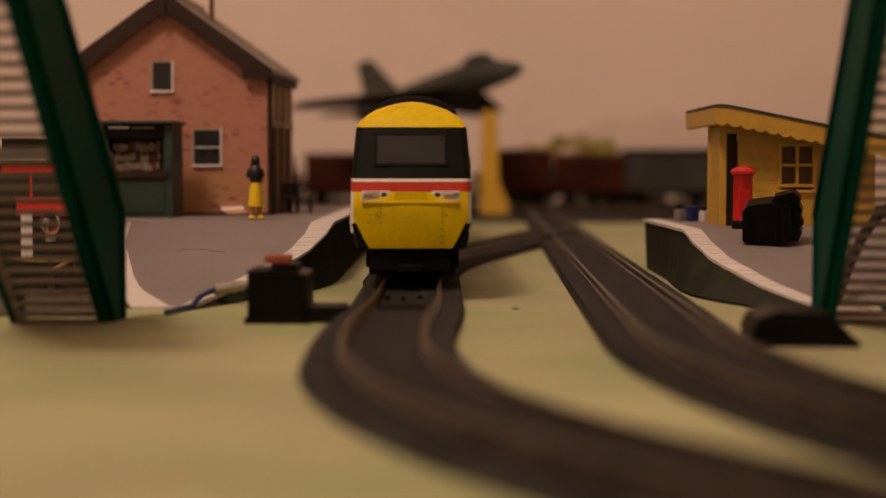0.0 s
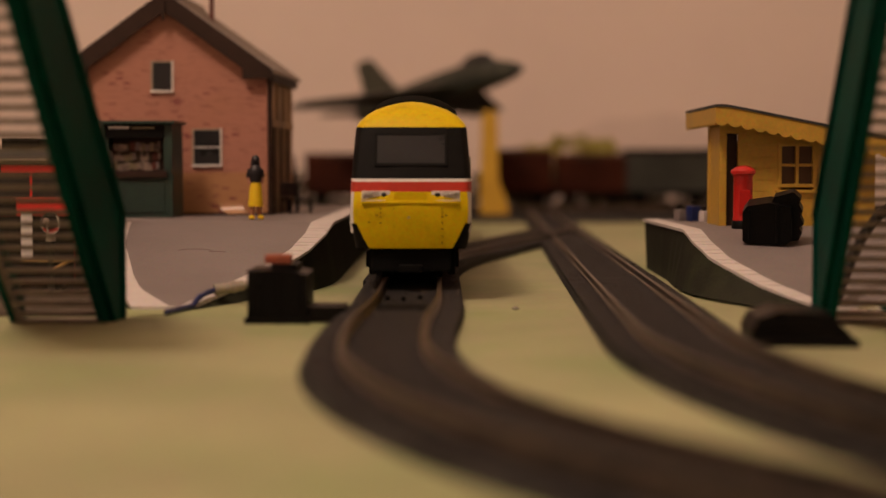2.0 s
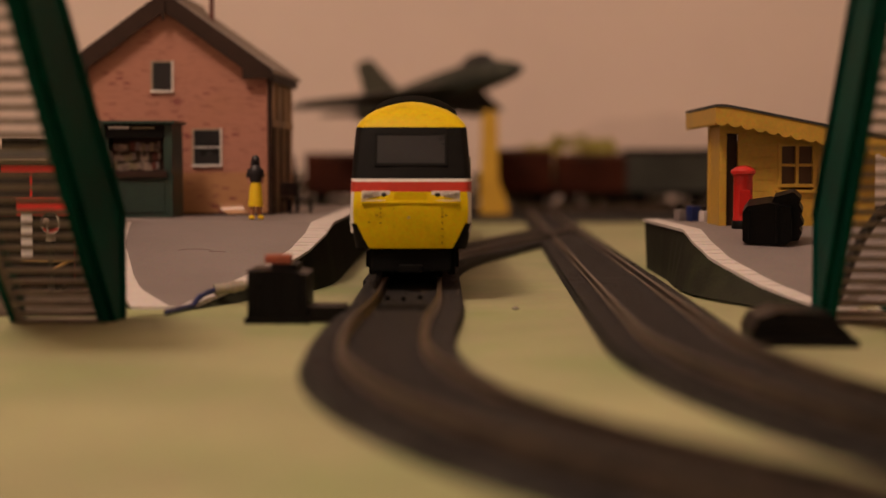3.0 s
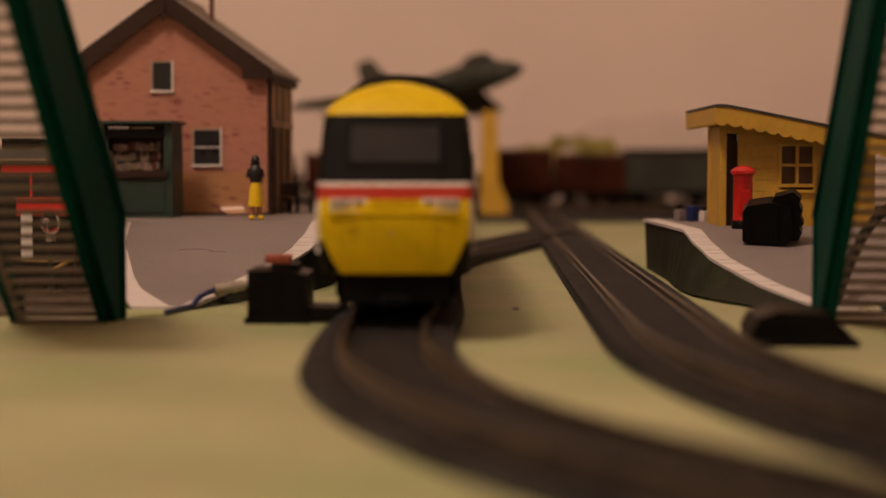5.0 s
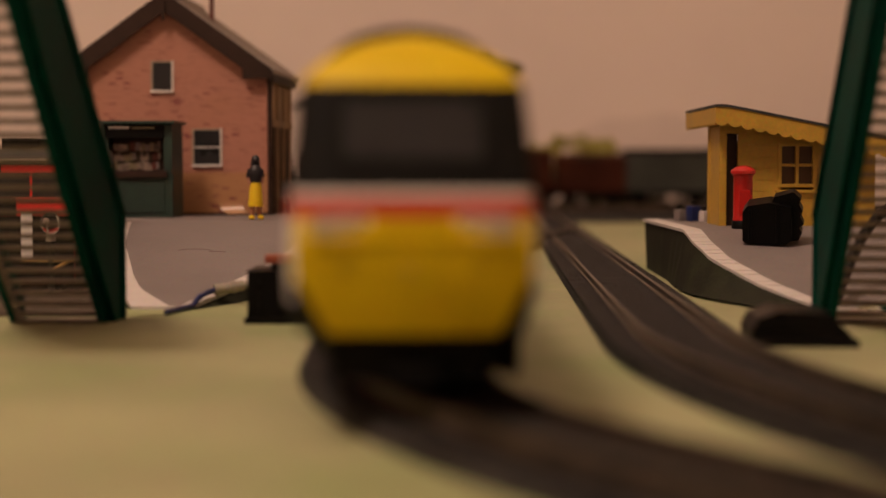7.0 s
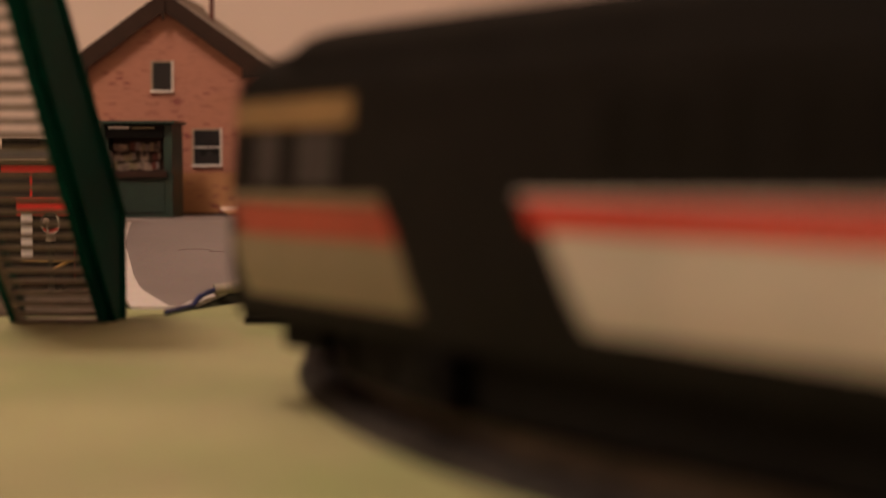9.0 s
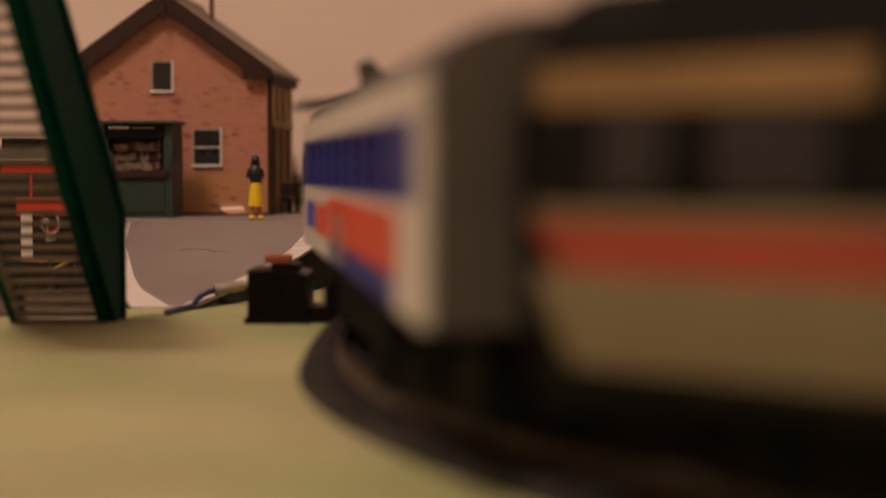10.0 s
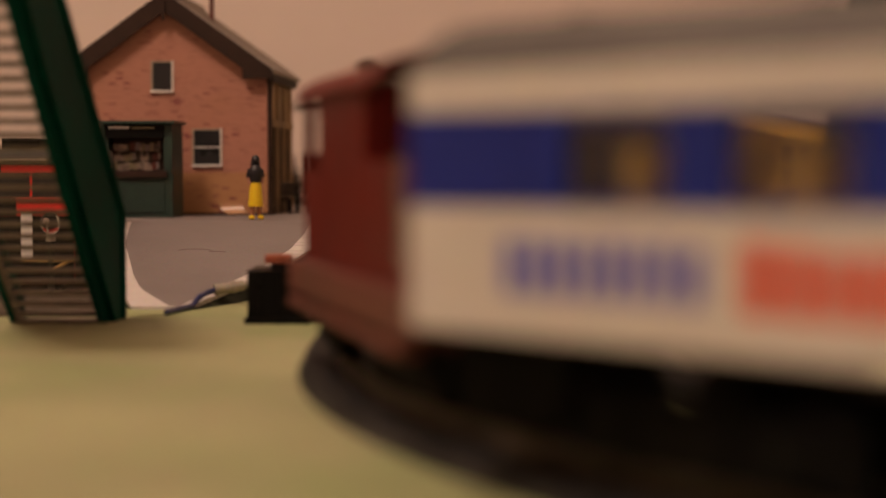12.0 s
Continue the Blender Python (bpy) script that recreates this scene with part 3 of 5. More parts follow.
def bench():
    t = thing("platform_bench", "dark brown slatted platform bench beside the house", "bench", at=(-64.5, 684, PT_L), turn=60)
    for k in range(3):
        part("seat_slat", box(B(), -9, 9, -4 + k * 2.4, -2.2 + k * 2.4, 5.6, 6.2, 0.1), M_BROWN, t)
    for k in range(3):
        part("back_slat", box(B(), -9, 9, 3.2, 3.8, 7.4 + k * 1.9, 8.8 + k * 1.9, 0.1), M_BROWN, t)
    part("back_board", box(B(), -8.6, 8.6, 3.85, 4.5, 7.0, 13.2, 0.2), M_TREAD, t)
    for x in (-8, 7.2):
        part("leg", box(B(), x, x + 0.9, -4, -3, 0, 5.6, 0.1), M_BLACKPL, t)
        part("leg", box(B(), x, x + 0.9, 2.9, 3.9, 0, 12.6, 0.1), M_BLACKPL, t)


house()
kiosk()
lineside_figure()
bench()


# ---- shelter, pillar box, trunk and bags on the other platform ----
def shelter():
    t = thing("platform_shelter", "yellow ochre platform shelter with a scalloped canopy", "shelter", at=(88.1, 555, PT_R), turn=0)
    near, far = 2, 27
    x0, x1 = 9.4, 64

    def roof_z(x):
        return lerp(x, [6.2, 9.5, 16, 80], [41.5, 41.5, 40.3, 27.5])
    # end wall of horizontal boards, round a doorway and a window
    wall = part("end_wall", box(B(), x1 - 2, x1, near + 0.4, near + 1.9, 0, 31), M_SHELTER, t)
    door, win = (11.6, 15.6, 32.3), (30.7, 42.0, 14.6, 28.2)
    z, h = 0.0, 4.05
    while z < 37.5:
        za, zb = z + 0.06, min(z + h - 0.06, 39)
        spans = [(x0, x1 - 2)]
        if za < door[2]:
            spans = [(x0, door[0]), (door[1], x1 - 2)]
        if zb > win[2] and za < win[3]:
            spans = [s for a, b in spans for s in (((a, win[0]), (win[1], b)) if a < win[0] < b else ((a, b),))]
        for a, b in spans:
            top_a, top_b = min(zb, roof_z(a) - 0.3), min(zb, roof_z(b) - 0.3)
            pts = [(a, za), (b, za), (b, top_b), (a, top_a)]
            if top_b <= za + 0.1:
                cut = next((x for x in np.linspace(b, a, 60) if roof_z(x) - 0.3 > za + 0.1), None)
                if cut is None:
                    continue
                pts = [(a, za), (cut, za), (a + (cut - a) * 0.3, min(zb, roof_z(a + (cut - a) * 0.3) - 0.3)), (a, top_a)]
            part("board", prism(B(), pts, near, near + 1.9, "y"), M_SHELTER, wall)
        z += h
    w = part("window", box(B(), win[0], win[1], near + 1.3, near + 1.5, win[2], win[3]), M_AMBER, t, "brown four-pane window with ochre bars")
    for a, b, c, d in ((win[0] - 1, win[0] + 0.2, win[2] - 1, win[3] + 1), (win[1] - 0.2, win[1] + 1, win[2] - 1, win[3] + 1), (win[0], win[1], win[2] - 1, win[2] + 0.2),
                       (win[0], win[1], win[3] - 0.2, win[3] + 1), (35.8, 36.9, win[2], win[3]), (win[0], win[1], 20.9, 21.9)):
        part("frame", box(B(), a, b, near - 0.5, near + 1.2, c, d, 0.1), M_SHELTER, w)
    part("sill", box(B(), win[0] - 1.8, win[1] + 1.8, near - 1.4, near, win[2] - 3.0, win[2] - 1.9, 0.2), M_SHELTER, w)
    part("gable_board", prism(B(), [(x0, 33.0), (x1 - 2, 27.0)] + [(x, roof_z(x) - 0.05) for x in (x1 - 2, 40, 16, x0)], near + 1.0, near + 1.8, "y"), M_SHELTER, wall)
    part("door_frame", box(B(), door[1], door[1] + 0.9, near - 0.4, near, 0, door[2], 0.1), M_SHELTER, t)
    # brown slab set behind the opening, its colour stands for the shade inside
    part("doorway_shade", box(B(), door[0], door[1], near + 2.4, near + 3.0, 0, 34.5), M_BROWN, t, "dark panel painted as the shade inside the open doorway")
    for y in (near, far - 3):
        part("corner_post", box(B(), x0 - 0.4, x0 + 2.1, y - 0.3, y + 3, 0, 38.5, 0.3), M_SHELTER, t)
    part("front_wall", box(B(), x0, x0 + 1.4, near + 3, far - 3, 0, 37.5), M_SHELTER, t)
    part("rear_wall", box(B(), x1 - 1.4, x1, near + 2, far, 0, 29), M_SHELTER, t)
    part("far_wall", box(B(), x0 + 1.4, x1 - 1.4, far - 1.4, far, 0, 30), M_SHELTER, t)
    # bowed roof sheet
    xs = [6.0, 7.5, 9.5, 12, 16, 32, 52, 67]
    pts = [(x, roof_z(x) + 0.9) for x in xs] + [(x, roof_z(x)) for x in xs[::-1]]
    part("roof", prism(B(), pts, near - 9.6, far + 34, "y"), M_SHEET, t, "dark grey bowed roof sheet", smooth=True)

    def valance(f, a, b, n, drop, top):
        """A board whose lower edge is cut in scallops."""
        out = []
        for i in range(n):
            for q in range(5):
                u = a + (b - a) * (i + q / 5) / n
                out.append((u, f(u) - drop + 1.15 * (1 - math.sin(math.pi * q / 5))))
        out.append((b, f(b) - drop + 1.15))
        return out + [(a + (b - a) * i / 40, top(a + (b - a) * i / 40) - 0.05) for i in range(40, -1, -1)]
    part("valance", prism(B(), valance(roof_z, 6.0, 67, 14, 6.6, roof_z), near - 9.2, near - 8.2, "y"), M_SHELTER, t)
    part("valance", prism(B(), [(u, v) for u, v in valance(lambda y: 41.0, near - 8.1, far + 33, 16, 6.0, lambda y: 41.3)], 6.0, 7.0, "x"), M_SHELTER, t)


def pillar_box():
    t = thing("pillar_box", "glossy red pillar box on a black base", "post box", at=(100.6, 531, PT_R))
    part("base", lathe(B(), [(3.6, 0), (3.7, 0.4), (3.7, 2.2), (3.3, 2.8)], 24), M_BLACKPL, t, smooth=True)
    part("body", lathe(B(), [(3.3, 2.8), (3.35, 3.2), (3.2, 3.6), (3.2, 17.4), (3.5, 17.8), (3.5, 18.2)], 24), M_PILLAR, t, smooth=True)
    part("cap", lathe(B(), [(3.7, 18.2), (4.1, 18.5), (4.1, 19.4), (3.7, 19.9), (2.6, 20.7), (1.2, 21.1), (0.2, 21.2)], 24), M_PILLAR, t, smooth=True)
    part("door", box(B(), -1.9, 1.9, -3.35, -3.0, 5, 13, 0.15), M_PILLAR, t)


def trunk():
    z = RIGHT_H(503)
    t = thing("luggage_chest", "glossy black moulded chest lying open on platform ramp", "luggage", at=(105.6, 505, z + 0.9), turn=-14)
    t.rotation_euler[0] = radians(9)
    t.scale = (0.93, 0.93, 0.93)
    part("case", prism(B(), [(-10.2, 1.2), (-8.6, 0), (4.6, 0), (6.2, 1.5), (6.2, 12.6), (-1.2, 14.4), (-8.6, 13.2), (-10.2, 11)], -6, 7, "y"), M_RUBBER, t)
    lid = part("lid", prism(B(), [(1.5, 0.6), (8.4, 0.8), (9.6, 3.6), (8.8, 5.2), (10.2, 6.6), (9.0, 9), (9.8, 11), (8.6, 13.4), (9.2, 15.2), (6.6, 17.6), (0.4, 15.8), (-1.0, 13)], -3, 5, "y"), M_RUBBER, t)
    for x, z0, z1 in ((-8.2, 1.6, 11.8), (0.9, 0.6, 13.6)):
        part("rib", box(B(), x, x + 1.1, -6.7, -5.8, z0, z1, 0.35), M_RUBBER, t)
    part("hasp", box(B(), 4.2, 5.4, -3.7, -3.0, 6, 9, 0.2), M_LUG, lid)


def bag(x, y, label, mat, w, h):
    t = thing("travel_bag", label, "bag", "luggage by the shelter", at=(x, y, PT_R), turn=25)
    part("body", box(B(), -w / 2, w / 2, -2, 2, 0, h, 0.8), mat, t, smooth=True)
    part("handle", wire(B(), [(-1.2, 0, h - 0.2), (-1.0, 0, h + 1.1), (1.0, 0, h + 1.1), (1.2, 0, h - 0.2)], 0.3), M_BLACKPL, t)


shelter()
pillar_box()
trunk()
bag(95.5, 603, "small dark blue bag beside the shelter", M_WIRE, 4.5, 6)
bag(99.5, 598, "pale lilac bag beside the shelter", M_EDGE, 4.5, 4.2)
bag(91.5, 610, "grey bag on the platform edge", M_PLATFORM, 3.5, 4.5)


# ---- footbridge stairs on both sides ----
def footbridge_stairs(x, y, turn, inner):
    """Stairs that climb towards -y from their foot at y=0: side panels, stringer flanges and open treads. inner: side of the near panel."""
    t = thing("footbridge_stairs", "dark green footbridge staircase with open brown treads", "staircase", "footbridge stairs", at=(x, y, 0), turn=turn)
    wide, run, slope = 25.0, 112.0, 0.85
    outline = [(0, 0), (0, 27), (-run, 27 + slope * run), (-run, 0.95 * (run - 8.0)), (-8.0, 0)]
    p = part("side_panel", prism(B(), outline, *sorted((0.0, inner * 1.6)), "x"), M_GREEN, t, "dark green solid side panel")
    part("handrail", prism(B(), [(0.4, 26.2), (0.4, 28.0), (-run, 28.0 + slope * run), (-run, 26.2 + slope * run)], *sorted((-inner * 0.5, inner * 2.6)), "x"), M_GREEN, p)
    part("stringer_flange", prism(B(), [(-6.6, 0.1), (-13.6, 0.1), (-run, 0.95 * (run - 13.6)), (-run, 0.95 * (run - 6.6))], *sorted((-inner * 1.8, -inner * 0.02)), "x"), M_GREEN, p)
    # thin strip in the lighter tread colour, painted as the flange's edge highlight
    part("flange_strip", prism(B(), [(-9.2, 0.1), (-10.2, 0.1), (-run, 0.95 * (run - 10.2)), (-run, 0.95 * (run - 9.2))], *sorted((-inner * 2.1, -inner * 1.8)), "x"), M_TREAD, p)
    part("end_post", box(B(), *sorted((-inner * 0.7, inner * 2.3)), -1.2, 1.4, 0, 29, 0.4), M_GREEN, p)
    px = -inner * wide
    q = part("outer_stringer", prism(B(), [(-4, 0.05), (-4, 5), (-run, 0.95 * (run - 4) + 4), (-run, 0.95 * (run - 12)), (-12, 0.05)], *sorted((px, px + inner * 1.6)), "x"), M_GREEN, t, "low dark green stringer")
    part("flange_strip", prism(B(), [(-8.5, 0.1), (-11.5, 0.1), (-run, 0.95 * (run - 11.5)), (-run, 0.95 * (run - 8.5))], *sorted((px + inner * 1.6, px + inner * 2.6)), "x"), M_TREAD, q)
    rise = 3.0
    z, k = 2.4, 0
    a, b = sorted((-inner * 0.3, -inner * (wide - 1.7)))
    while z < 0.95 * (run - 11):
        yy = -z / 0.95 - 9
        part("tread", box(B(), a, b, yy - 2.6, yy + 0.8, z - 0.7, z + 0.65, 0.12), M_TREAD, t)
        z += rise
    part("bottom_plate", box(B(), a, b, -14, -6, 0.05, 0.8, 0.1), M_TREAD, t)


footbridge_stairs(-86.6, 419, -1.2, 1)
footbridge_stairs(100.6, 420, -5.8, -1)


# ---- clutter by the tracks ----
def point_motor():
    t = thing("lever_switch", "black track lever switch with a faded red handle", "switch", at=(-42.5, 404, 0))
    part("case", prism(B(), [(-7.6, 0.3), (7.6, 0.3), (7.6, 12.6), (2.0, 13.8), (-7.6, 13.6)], 0, 22, "y"), M_RUBBER, t)
    part("base_plate", box(B(), 7.6, 17.5, 1, 14, 0.2, 4.4, 0.5), M_RUBBER, t)
    part("base_plate", box(B(), -8.4, 8.4, -0.8, 23, 0, 1.6, 0.3), M_RUBBER, t)
    part("ridge", box(B(), -2.0, 5.0, 4, 18, 13, 15.0, 0.5), M_RUBBER, t)
    part("lever", box(B(), -3.8, 3.0, 6, 12, 15.0, 17.4, 0.7), M_REDCAP, t, "faded red lever handle")
    for x in (-5, 0, 5):
        part("rib", box(B(), x, x + 0.7, -0.4, 0, 2, 11.5, 0.1), M_RUBBER, t)


def connector():
    z = LEFT_H(462)
    t = thing("cable_plug", "grey cable plug with a blue wire on the ramp", "plug", at=(-60.5, 462, z))
    part("shell", rod(rod(B(), (-6, -3, 1.5), (2.0, 0.6, 2.5), 1.6), (2.0, 0.6, 2.5), (3.8, 1.4, 2.8), 1.1), M_LUG, t, smooth=True)
    part("collar", rod(B(), (-1.4, -0.9, 2.1), (-0.2, -0.4, 2.2), 1.9), M_LUG, t, smooth=True)
    part("pin", rod(B(), (3.8, 1.4, 2.8), (6.8, 2.8, 3.1), 0.55), M_BROWN, t)
    pts = [Vector(q) for q in ((-6, -3, 1.5), (-7.6, -7, 1.0), (-9.0, -12, 0.2), (-10.4, -17, 0.9 - z), (-12.0, -23, 0.9 - z), (-13.4, -29, 0.9 - z), (-14.4, -35, 0.9 - z))]
    part("wire", wire(B(), pts, 0.85), M_WIRE, t, "dark blue wire", smooth=True)


def black_block():
    t = thing("point_motor", "low black point motor housing beside the track", "point motor", at=(80.5, 352, 0), turn=-4)
    part("housing", prism(B(), [(-11.0, 0.4), (8.0, 0.4), (6.4, 7.4), (-5.5, 7.8), (-9.8, 6.2), (-11.4, 3.2)], 0, 22, "y"), M_RUBBER, t)
    part("skirt", box(B(), -10, 12.2, -1.5, 20, 0, 1.8, 0.4), M_RUBBER, t)
    part("wedge", prism(B(), [(6.6, 1.4), (12.0, 1.4), (6.4, 7.0)], 0.5, 16, "y"), M_RUBBER, t)
    part("crease", box(B(), -9, 5.6, -0.3, 0.4, 5.1, 5.6, 0.1), M_RUBBER, t)


def ground_scrap(x, y, r, mat, label):
    bm = B()
    rnd = random.Random(int(x * 7 + y))
    ball(bm, (0, 0, r * 0.5), r, (1.4, 1, 0.55), 10)
    for v in bm.verts:
        v.co += Vector((rnd.uniform(-1, 1), rnd.uniform(-1, 1), rnd.uniform(-0.4, 0.4))) * r * 0.16
        v.co.z = max(0.02, v.co.z)
    ob = part("scrap", bm, mat)
    ob.location = (x * MM, y * MM, 0)
    tagged(ob, label, "scrap", "scraps on the board")


def red_lorry():
    t = thing("toy_bus", "red toy bus with grey roof behind the stairs", "toy bus", at=(-130, 505, 0), turn=0)
    # x from -16 to 12 across its front
    body = part("body", box(B(), -26, 12, 0, 60, 2.6, 41.0, 1.2), M_TOYRED, t, smooth=True)
    part("window_strip", box(B(), -24, 11.0, -0.3, 0, 30.6, 38.4), M_GLASSDK, body)
    part("lower_grille", box(B(), -26, 12.2, -0.3, 0, 2.8, 24.5), M_BLACKPL, body)
    part("front_panel", box(B(), -26, -6.2, -0.35, 0, 24.6, 30.5), M_BLACKPL, body)
    part("upper_panel", box(B(), -26, -11.0, -0.35, 0, 38.6, 41.0), M_BLACKPL, body)
    part("side_skirt", box(B(), 12, 12.3, 1.5, 58, 3.0, 24.5), M_BLACKPL, body)
    for x in (-1.3, 10.6):
        part("pillar", box(B(), x - 0.35, x + 0.35, -0.6, -0.3, 30.6, 38.4), M_TOYRED, body)
    part("bumper", box(B(), -6.0, 12.0, -2.0, 0, 29.4, 30.6, 0.3), M_TOYRED, body)
    part("bumper", box(B(), -5.0, 12.0, -1.4, 0, 25.8, 29.0, 0.4), M_TOYRED, body)
    part("roof", box(B(), -26, 12.4, -1, 61, 41.0, 46.0, 1.2), M_GREYROOF, t, "grey roof", smooth=True)
    part("roof_trim", box(B(), -14, 4, -1.5, -1, 42.2, 42.9), M_STEEL, t)
    part("roof_vent", box(B(), -12, 0, 5, 30, 46.0, 49.4, 0.5), M_BLACKPL, t)
    part("headlamp_panel", box(B(), -4.6, -0.9, -1.0, -0.3, 10.6, 26.0, 0.3), M_WHITE, body)
    part("step_trim", box(B(), -4.6, 9.0, -1.1, -0.3, 10.0, 10.8, 0.2), M_BRASS, body)
    for x in (-20, 4):
        for y in (12, 48):
            part("wheel", rod(B(), (x - 2, y, 4), (x + 2, y, 4), 4, n=18), M_RUBBER, t)


def glass_bulb():
    t = thing("lamp_bulb", "clear miniature glass bulb with brass contacts", "bulb", at=(-122.6, 494, 0))
    part("glass", lathe(B(), [(0.4, 26.2), (1.6, 25.8), (2.7, 24.6), (3.1, 23.0), (2.9, 21.4), (2.1, 20.0), (1.3, 19.2), (0.3, 19.0)], 20), M_LENS, t, smooth=True)
    part("stem", rod(B(), (0, 0, 0.6), (0, 0, 19.2), 1.1), M_PWALL, t)
    part("collar", rod(B(), (0, 0, 17.0), (0, 0, 19.3), 1.5), M_STEEL, t, smooth=True)
    # bright bead added as the small glint below the glass
    part("glint_bead", ball(B(), (2.0, -0.6, 15.2), 0.55), M_STEEL, t, smooth=True)
    part("contact", wire(B(), [(-8.5, 0, 10.9), (-3, -0.2, 10.7), (3, -0.4, 10.9), (5.6, -0.6, 10.9)], 0.45), M_BRASS, t, "brass contact")
    part("contact", wire(B(), [(0, -0.4, 8.0), (1.6, -0.6, 8.6), (3.4, -0.6, 9.6), (5.8, -0.6, 10.9), (7.2, -0.4, 11.2)], 0.6), M_BRASS, t, "brass contact")
    part("filament_post", rod(B(), (-0.5, 0, 19.2), (-0.9, 0, 23.0), 0.22), M_STEEL, t)
    # bright bead added as the highlight in the glass
    part("highlight_bead", ball(B(), (-0.9, -0.4, 23.2), 0.8), M_STEEL, t, smooth=True)


def gap_darkener():
    # added sheet: stands in for the shade seen between the lower treads
    ob = part("gap_darkening_sheet", prism(B(), [(-152, 424), (-93, 424), (-95, 500), (-152, 502)], 0.05, 0.6, "z"), M_DARKBROWN)
    tagged(ob, "dark brown sheet added to darken the gaps between the stair treads", "card")


def cable():
    pts = [(148, 470, 34), (139, 466, 31), (128, 462, 27), (122, 458, 21), (117, 452, 14), (113, 447, 7), (110, 443, 1.2)]
    ob = part("black_cable", wire(B(), pts, 1.5), M_RUBBER, smooth=True)
    tagged(ob, "thick black cable hanging behind the stairs", "cable")


def hair(x, y, pts, h, label):
    ob = part("loose_fibre", wire(B(), [(u, v, h(y + v) - h(y) + 0.2) for u, v in pts], 0.055, 6), M_BROWNRED)
    ob.location = (x * MM, y * MM, h(y) * MM)
    tagged(ob, label, "fibre", "fibres on the ramps")


hair(-80, 514, [(-6, 1), (-4, 2.2), (-1, 2.6), (3, 2.3), (5, 0.4)], LEFT_H, "thin dark fibre lying on the grey ramp")
hair(-73, 512, [(-3, 1), (-1, 1.4), (1, 1.0), (2.5, 0.6)], LEFT_H, "thin dark fibre lying on the grey ramp")
hair(117, 478, [(-3, 0), (-1, 0.8), (2, 1.2), (4, 1.2)], RIGHT_H, "thin dark fibre lying on the grey ramp")
point_motor()
connector()
black_block()
red_lorry()
glass_bulb()
gap_darkener()
cable()
ground_scrap(20.5, 445, 0.8, M_PLATFORM, "tiny grey paper scrap on the board")
ground_scrap(111.5, 428, 1.5, M_PINKSCRAP, "small pink plastic scrap on the board")
ground_scrap(116.5, 430, 2.4, M_LENS, "crumpled clear plastic scrap on the board")
ground_scrap(125, 436, 3.4, M_GREEN, "dark green plastic scrap on the board")
ground_scrap(-111, 372, 3.2, M_BROWN, "brown lump on the board")


# ---- the back of the layout ----
def wagon(x, label, mat, length, top, tanker=False, y=1494):
    t = thing("goods_wagon", label, "goods wagon", "wagons on the yard tracks", at=(x, y, RAIL_TOP))
    h = length / 2
    if tanker:
        part("tank", rod(ball(ball(B(), (-h + 3, 0, 22), 13, (0.4, 1, 1)), (h - 3, 0, 22), 13, (0.4, 1, 1)), (-h + 3, 0, 22), (h - 3, 0, 22), 13, n=24), mat, t, smooth=True)
    else:
        b = part("body", box(B(), -h, h, -15, 15, 12, top, 0.8), mat, t)
        for k in range(7):
            x0 = -h + length * (k + 0.5) / 7
            part("rib", box(B(), x0 - 0.8, x0 + 0.8, -15.8, -15, 12.5, top - 1, 0.2), mat, b)
        part("roof", rings(B(), [[(xx, -15.6 + 31.2 * i / 10, top + 5 * math.sin(math.pi * i / 10)) for i in range(11)] for xx in (-h - 0.5, h + 0.5)]), M_ROOFDK if mat is not M_RUST else M_RUST, t, smooth=True)
    part("underframe", box(B(), -h - 1, h + 1, -12, 12, 8.5, 12, 0.4), M_DARK, t)
    for xx in (-h * 0.62, h * 0.62):
        w = part("wheelset", rod(rod(rod(B(), (xx, -9, 6), (xx, -7, 6), 6), (xx, 7, 6), (xx, 9, 6), 6), (xx, -9, 6), (xx, 9, 6), 1), M_DARK, t)
        part("axle_guard", box(B(), xx - 4, xx + 4, -12, -10.5, 3, 9, 0.4), M_DARK, w)
    for s in (-1, 1):
        part("coupling", box(B(), *sorted((s * (h + 1), s * (h + 6))), -2.5, 2.5, 6.5, 8.8, 0.4), M_DARK, t)


wagon(-92, "rust brown goods wagon at the back of the layout", M_RUST, 74, 43)
wagon(-178, "rust brown goods wagon at the back of the layout", M_RUST, 74, 40)
wagon(69, "rust red goods wagon at the back of the layout", M_RUST, 66, 47)
wagon(139, "dark rust goods wagon at the back of the layout", M_RUST, 66, 42)
wagon(212, "grey goods van at the back of the layout", M_GREYWAG, 84, 47)
wagon(304, "grey goods van at the back of the layout", M_GREYWAG, 84, 45)


def shrub(x, y, r, h, label, mat, seed, low=0.3):
    """A bush of flock clumps on twiggy stems."""
    rnd = random.Random(seed)
    t = thing("bush", label, "bush", "bushes along the wall", at=(x, y, 0))
    bm = B()
    for _ in range(6):
        rod(bm, (rnd.uniform(-2, 2), rnd.uniform(-2, 2), 0), (rnd.uniform(-r, r) * 0.6, rnd.uniform(-6, 6), h * 0.75), 1.2, 0.4, 6)
    part("stems", bm, M_BROWN, t)
    bm = B()
    for _ in range(110):
        a, q = rnd.uniform(0, 6.283), rnd.random() ** 0.5
        z = h * (low + (1 - low) * rnd.random())
        s = 1 - 0.5 * (z / h) ** 2
        ball(bm, (r * q * s * math.cos(a), 0.5 * r * q * s * math.sin(a), z), rnd.uniform(2.2, 5.2), (1, 0.8, 0.7), 6)
    for v in bm.verts:
        v.co += Vector((rnd.uniform(-1, 1), rnd.uniform(-1, 1), rnd.uniform(-1, 1))) * 0.9
    part("crown", bm, mat, t)


